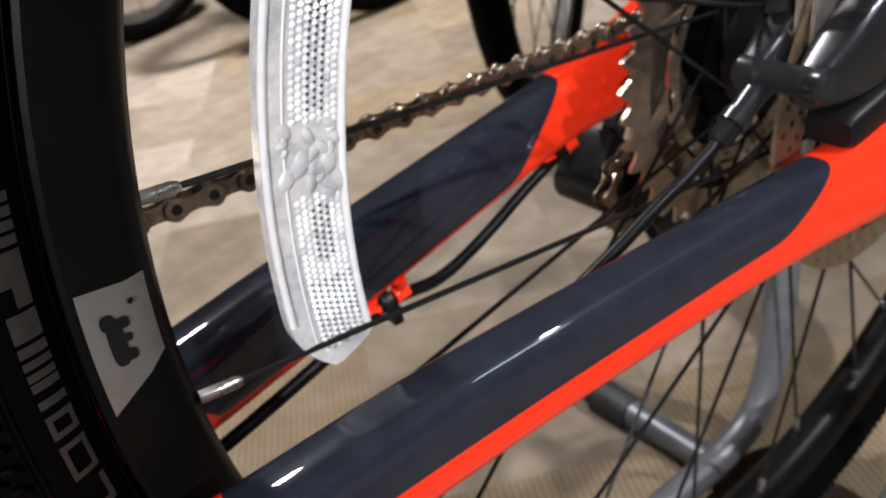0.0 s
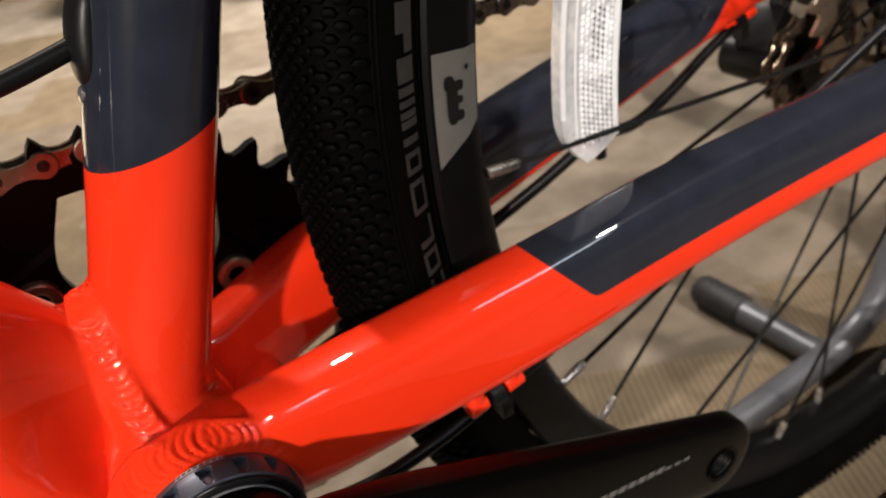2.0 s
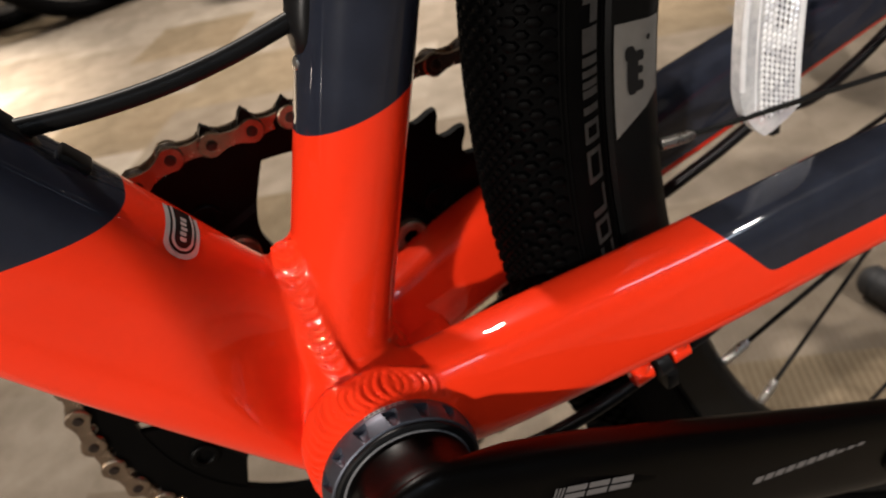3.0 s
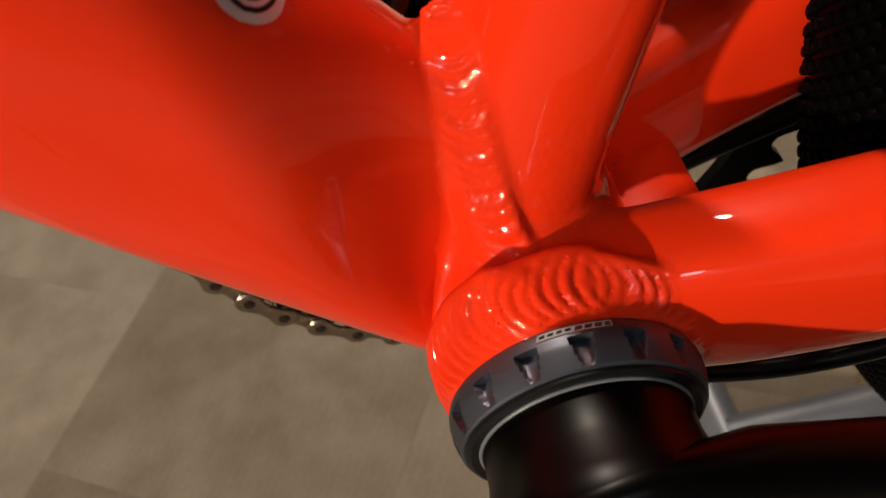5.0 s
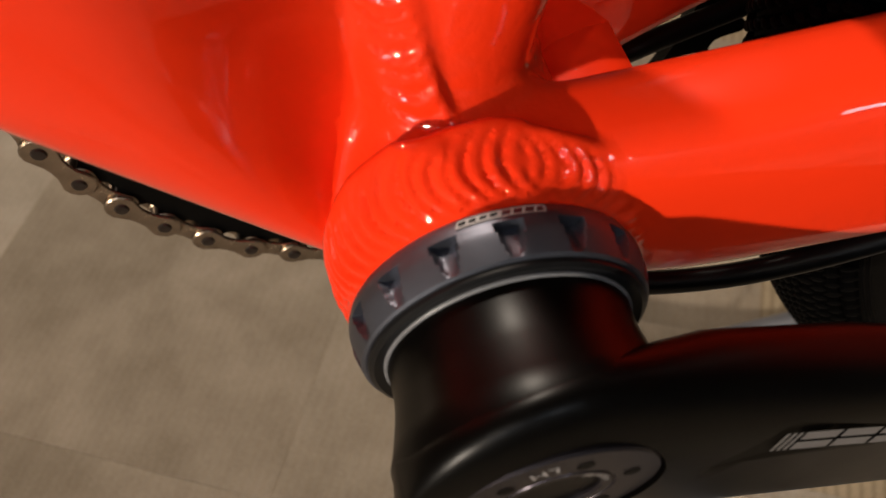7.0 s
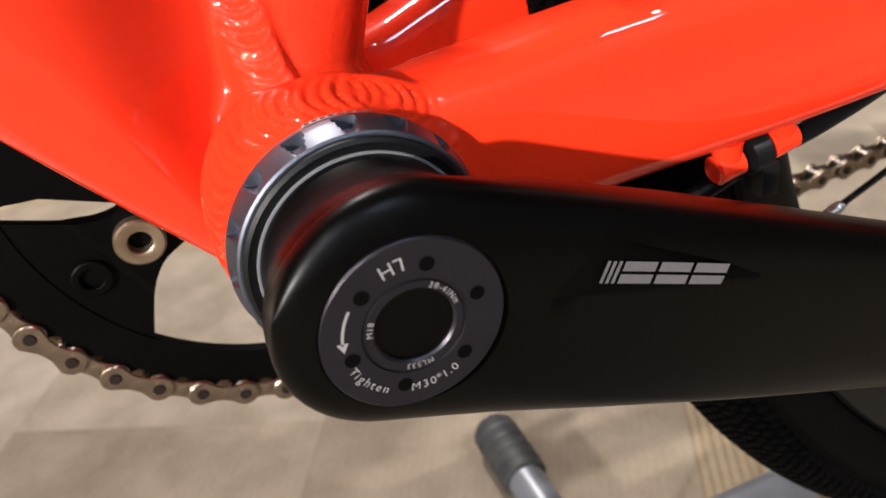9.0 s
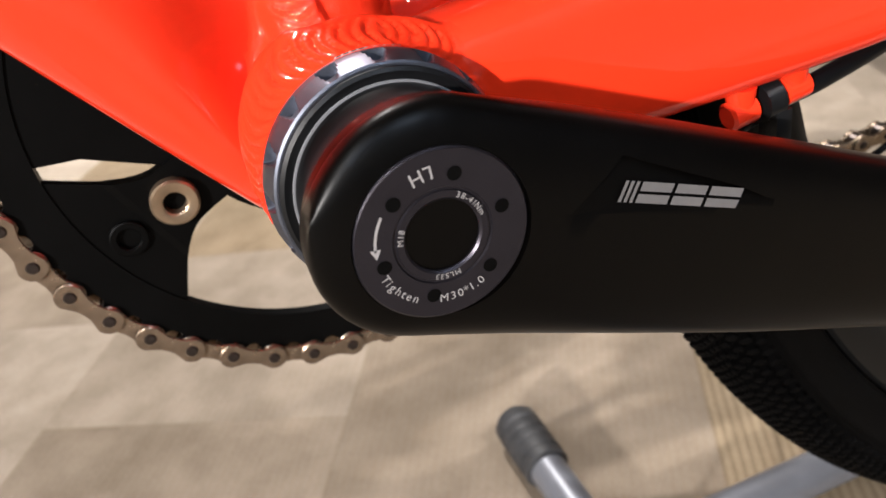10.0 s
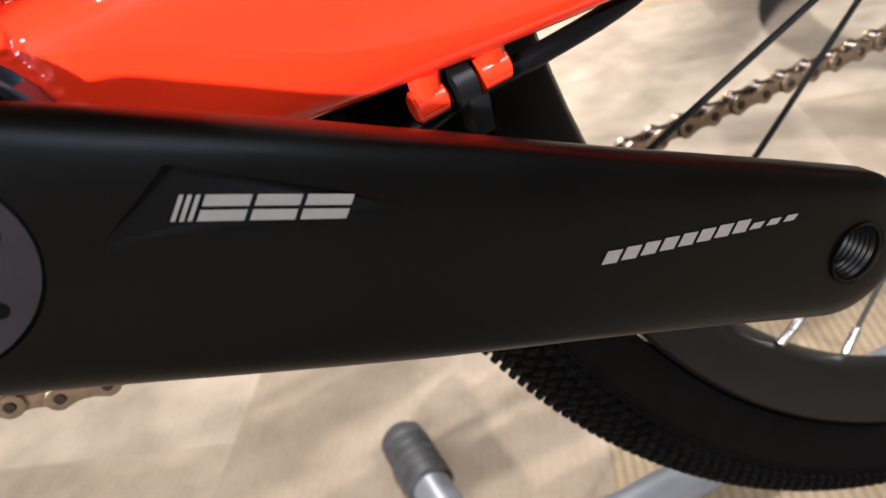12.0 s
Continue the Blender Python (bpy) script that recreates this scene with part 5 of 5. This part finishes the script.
part("banjo", sweep(bmesh.new(), [(0.331 + KX, -0.0400, 0.3530), (0.325 + KX, -0.0398, 0.3490), (0.3185 + KX, -0.0396, 0.3448), (0.3180 + KX, -0.0396, 0.3445), (0.3140 + KX, -0.0394, 0.3420)], [0.0052, 0.0047, 0.0045, 0.0055, 0.0053], 20), M_CALIPER, cal)
part("hose_nut", sweep(bmesh.new(), [(0.3150 + KX, -0.0395, 0.3427), (0.3085 + KX, -0.0391, 0.3387), (0.3070 + KX, -0.0390, 0.3378)], [0.0046, 0.0044, 0.0034], 8), M_BLACK, cal)
bm = bmesh.new()
for k in range(3):
    boxed(bm, (0.364 + 0.009 * k + KX, -0.06705, 0.3600 + 0.002 * k), (0.370 + 0.009 * k + KX, -0.06690, 0.3622 + 0.002 * k))
part("print", bm, M_WHITE, cal)

# hoses, guides
hose_pts = spline([(0.306, -0.0390, 0.3390), (0.297, -0.0389, 0.3350), (0.287, -0.0385, 0.3308), (0.272, -0.0375, 0.3250), (0.248, -0.036, 0.315), (0.215, -0.0325, 0.302), (0.175, -0.029, 0.286), (0.140, -0.031, 0.272), (0.112, -0.0345, 0.2675), (0.095, -0.0352, 0.2655), (0.075, -0.034, 0.259), (0.050, -0.030, 0.2525), (0.025, -0.024, 0.2520), (0.0, -0.016, 0.2565), (-0.012, -0.010, 0.262)], 90)
part("brake_hose", sweep(bmesh.new(), hose_pts, 0.0024, 12), M_HOSE, bike, "black brake hose under the chainstay")
cab = spline([(0.0, 0.020, 0.252), (0.05, 0.027, 0.260), (0.12, 0.030, 0.2715), (0.17, 0.034, 0.2805), (0.206, 0.0385, 0.2868), (0.235, 0.043, 0.2815), (0.262, 0.048, 0.2845), (0.295, 0.054, 0.2930), (0.322, 0.058, 0.3005), (0.345, 0.066, 0.308), (0.372, 0.079, 0.306), (0.384, 0.082, 0.294)], 80)
part("gear_cable", sweep(bmesh.new(), cab, 0.0027, 12), M_HOSE, bike, "black gear cable housing under the far chainstay")


def guide(x, y, z, dx, dz, tilt):
    """Two red bosses with a black clip between them."""
    d = Vector((dx, 0, dz)).normalized()
    g = new("cable_guide")
    g.parent = bike
    for s in (-1, 1):
        c = Vector((x, y, z)) + d * (0.0072 * s)
        bm = bmesh.new()
        sweep(bm, [c - d * 0.0036, c - d * 0.0030, c + d * 0.0030, c + d * 0.0036], [0.0026, 0.0034, 0.0034, 0.0026], 14)
        sweep(bm, [c, c + Vector((0, 0, 0.006))], [0.0028, 0.0036], 12)
        part("boss", bm, M_RED, g)
    bm = bmesh.new()
    c = Vector((x, y, z))
    sweep(bm, [c - d * 0.0022, c + d * 0.0022], 0.0046, 14)
    boxed(bm, (-0.0022, -0.0030, -0.0040), (0.0022, 0.0030, 0.0040), 0.0006, Matrix.Translation(c + Vector((0.002, -0.001, -0.006))))
    part("clip", bm, M_BLACK, g, "black cable clip")


guide(0.0925, -0.0370, 0.2680, 0.99, 0.13, 0)
guide(0.2060, 0.0385, 0.2875, 0.98, 0.12, 0)
guide(0.3220, 0.0580, 0.3005, 0.97, 0.22, 0)

# ---- stand ----
stand = thing("bicycle_stand", (0.46, 0.0, FLOOR), "silver-grey tubular floor stand with black rubber feet", "bicycle stand")
SZ = FLOOR + 0.0145


def stand_part(name, bm, mat, label=""):
    return child_of(part(name, bm, mat, None, label), stand)


for x in (0.462, 0.098):
    for s in (-1, 1):
        stand_part("foot_tube", rod(bmesh.new(), (x, s * 0.050, SZ), (x, s * 0.165, SZ), 0.0115, None, 24), M_STAND)
        bm = sweep(bmesh.new(), [(x, s * 0.138, SZ), (x, s * 0.139, SZ), (x, s * 0.183, SZ), (x, s * 0.187, SZ)], [0.0125, 0.0143, 0.0143, 0.0115], 24)
        for k in range(4):
            yy = s * (0.146 + 0.009 * k)
            sweep(bm, [(x, yy, SZ), (x, yy + 0.003, SZ)], 0.0147, 24)
        stand_part("foot_cap", bm, M_FOOT, "ribbed black rubber foot cap")
for s in (-1, 1):
    pts = [(0.098, s * 0.062, SZ + 0.002), (0.2, s * 0.060, SZ + 0.002), (0.43, s * 0.058, SZ + 0.002), (0.475, s * 0.057, SZ + 0.005), (0.508, s * 0.056, SZ + 0.020), (0.523, s * 0.0555, SZ + 0.050), (0.526, s * 0.055, SZ + 0.085), (0.527, s * 0.055, 0.11), (0.530, s * 0.060, 0.20), (0.520, s * 0.072, 0.30), (0.47, s * 0.080, 0.335), (0.425, s * 0.082, 0.335)]
    stand_part("upright", sweep(bmesh.new(), spline(pts, 70), 0.0115, 18), M_STAND)
    stand_part("collar", rod(bmesh.new(), (0.5262, s * 0.055, 0.092), (0.5272, s * 0.0551, 0.104), 0.0126, None, 20), M_STAND)
stand_part("axle_hook", rod(bmesh.new(), (0.418, -0.088, 0.335), (0.418, 0.088, 0.335), 0.006, None, 14), M_STEEL)

# ---- other bicycles' wheels parked further back ----
M_GREYRIM = plain("dull_rim_alloy", (0.14, 0.13, 0.12), 0.4, 0.6, 0.2, 40)


def parked_wheel(m, radius=0.34, fat=0.026):
    t = thing("parked_wheel", (0, 0, 0), "black-tyred wheel of another bicycle parked on the carpet", "bicycle wheel", "wheels of parked bicycles")
    ring = [(radius - fat + fat * math.cos(a), fat * math.sin(a)) for a in (2 * math.pi * k / 14 for k in range(15))]
    part("tyre", lathe(bmesh.new(), ring, 0, 0, 80, False), M_RUBBER, t)
    part("rim", lathe(bmesh.new(), [(radius - 2 * fat - 0.016, -0.009), (radius - 2 * fat + 0.004, -0.012), (radius - 2 * fat + 0.004, 0.012), (radius - 2 * fat - 0.016, 0.009), (radius - 2 * fat - 0.016, -0.009)], 0, 0, 80, False), M_GREYRIM, t)
    part("hub", lathe(bmesh.new(), [(0.008, -0.05), (0.02, -0.04), (0.014, 0), (0.02, 0.04), (0.008, 0.05)], 0, 0, 24), M_BLACK, t)
    for k in range(24):
        a = 2 * math.pi * k / 24
        b = a + (0.9 if k % 4 < 2 else -0.9)
        p, q = Vector(((radius - 2 * fat) * math.cos(a), 0, (radius - 2 * fat) * math.sin(a))), Vector((0.02 * math.cos(b), 0.035 if k % 2 else -0.035, 0.02 * math.sin(b)))
        d = q - p
        place("spoke", spoke_me, Matrix.Translation(p) @ d.to_track_quat("Z", "Y").to_matrix().to_4x4() @ Matrix.Diagonal((1.2, 1.2, d.length, 1)), t)
    for s in (-1, 1):
        part("fork_blade", sweep(bmesh.new(), [(0.0, s * 0.055, 0.0), (0.04, s * 0.055, 0.25), (0.10, s * 0.045, 0.42), (0.12, 0.0, 0.46)], [0.010, 0.014, 0.017, 0.017], 12), M_BLACK, t)
    t.matrix_world = m
    return t


def wheel_pose(x, y, turn, lean=0.0, radius=0.34):
    return Matrix.Translation((x, y, FLOOR)) @ pose(0, 0, 0, lean, 0, turn) @ Matrix.Translation((0, 0, radius))


first = parked_wheel(wheel_pose(0.69, 1.995, 22.5))
for x, y, turn in ((0.988, 1.698, 24.5), (1.181, 1.554, 11), (0.946, 0.722, 33.8), (0.12, 2.44, 20), (-0.09, 2.40, 22), (-0.37, 2.60, 20)):
    copy_thing(first, wheel_pose(x, y, turn))

# ---- carpet tiles ----
TW, TL = 0.25, 0.25
tile_mes = []
for mat in (M_CARPET, M_CARPET_RIB):
    tile_bm = boxed(bmesh.new(), (-TL / 2 + 0.00008, -TW / 2 + 0.00008, -0.008), (TL / 2 - 0.00008, TW / 2 - 0.00008, 0.0))
    tile_mes.append(mesh_of("carpet_tile", tile_bm, mat, 0))
rng = random.Random(12)
shifts = [rng.uniform(0.06, 0.19) for _ in range(30)]
for i in range(-12, 20):
    for j in range(-14, 16):
        pick = rng.random()
        m = pose(0, 0, FLOOR, 0, 0, 62) @ pose(0.185 + i * TL + (0.0 if j == -1 else shifts[j + 14]), j * TW, 0)
        c = m.translation
        corded = pick < 0.25 or (i < 1 and j < 0)
        if c.x < 0.22 and c.y < 0.6 or (i, j) in ((1, -1), (0, 0)):
            corded = False
        if -1.3 < c.x < 2.3 and -0.6 < c.y < 3.1:
            place("carpet_tile", tile_mes[corded], m, floor)
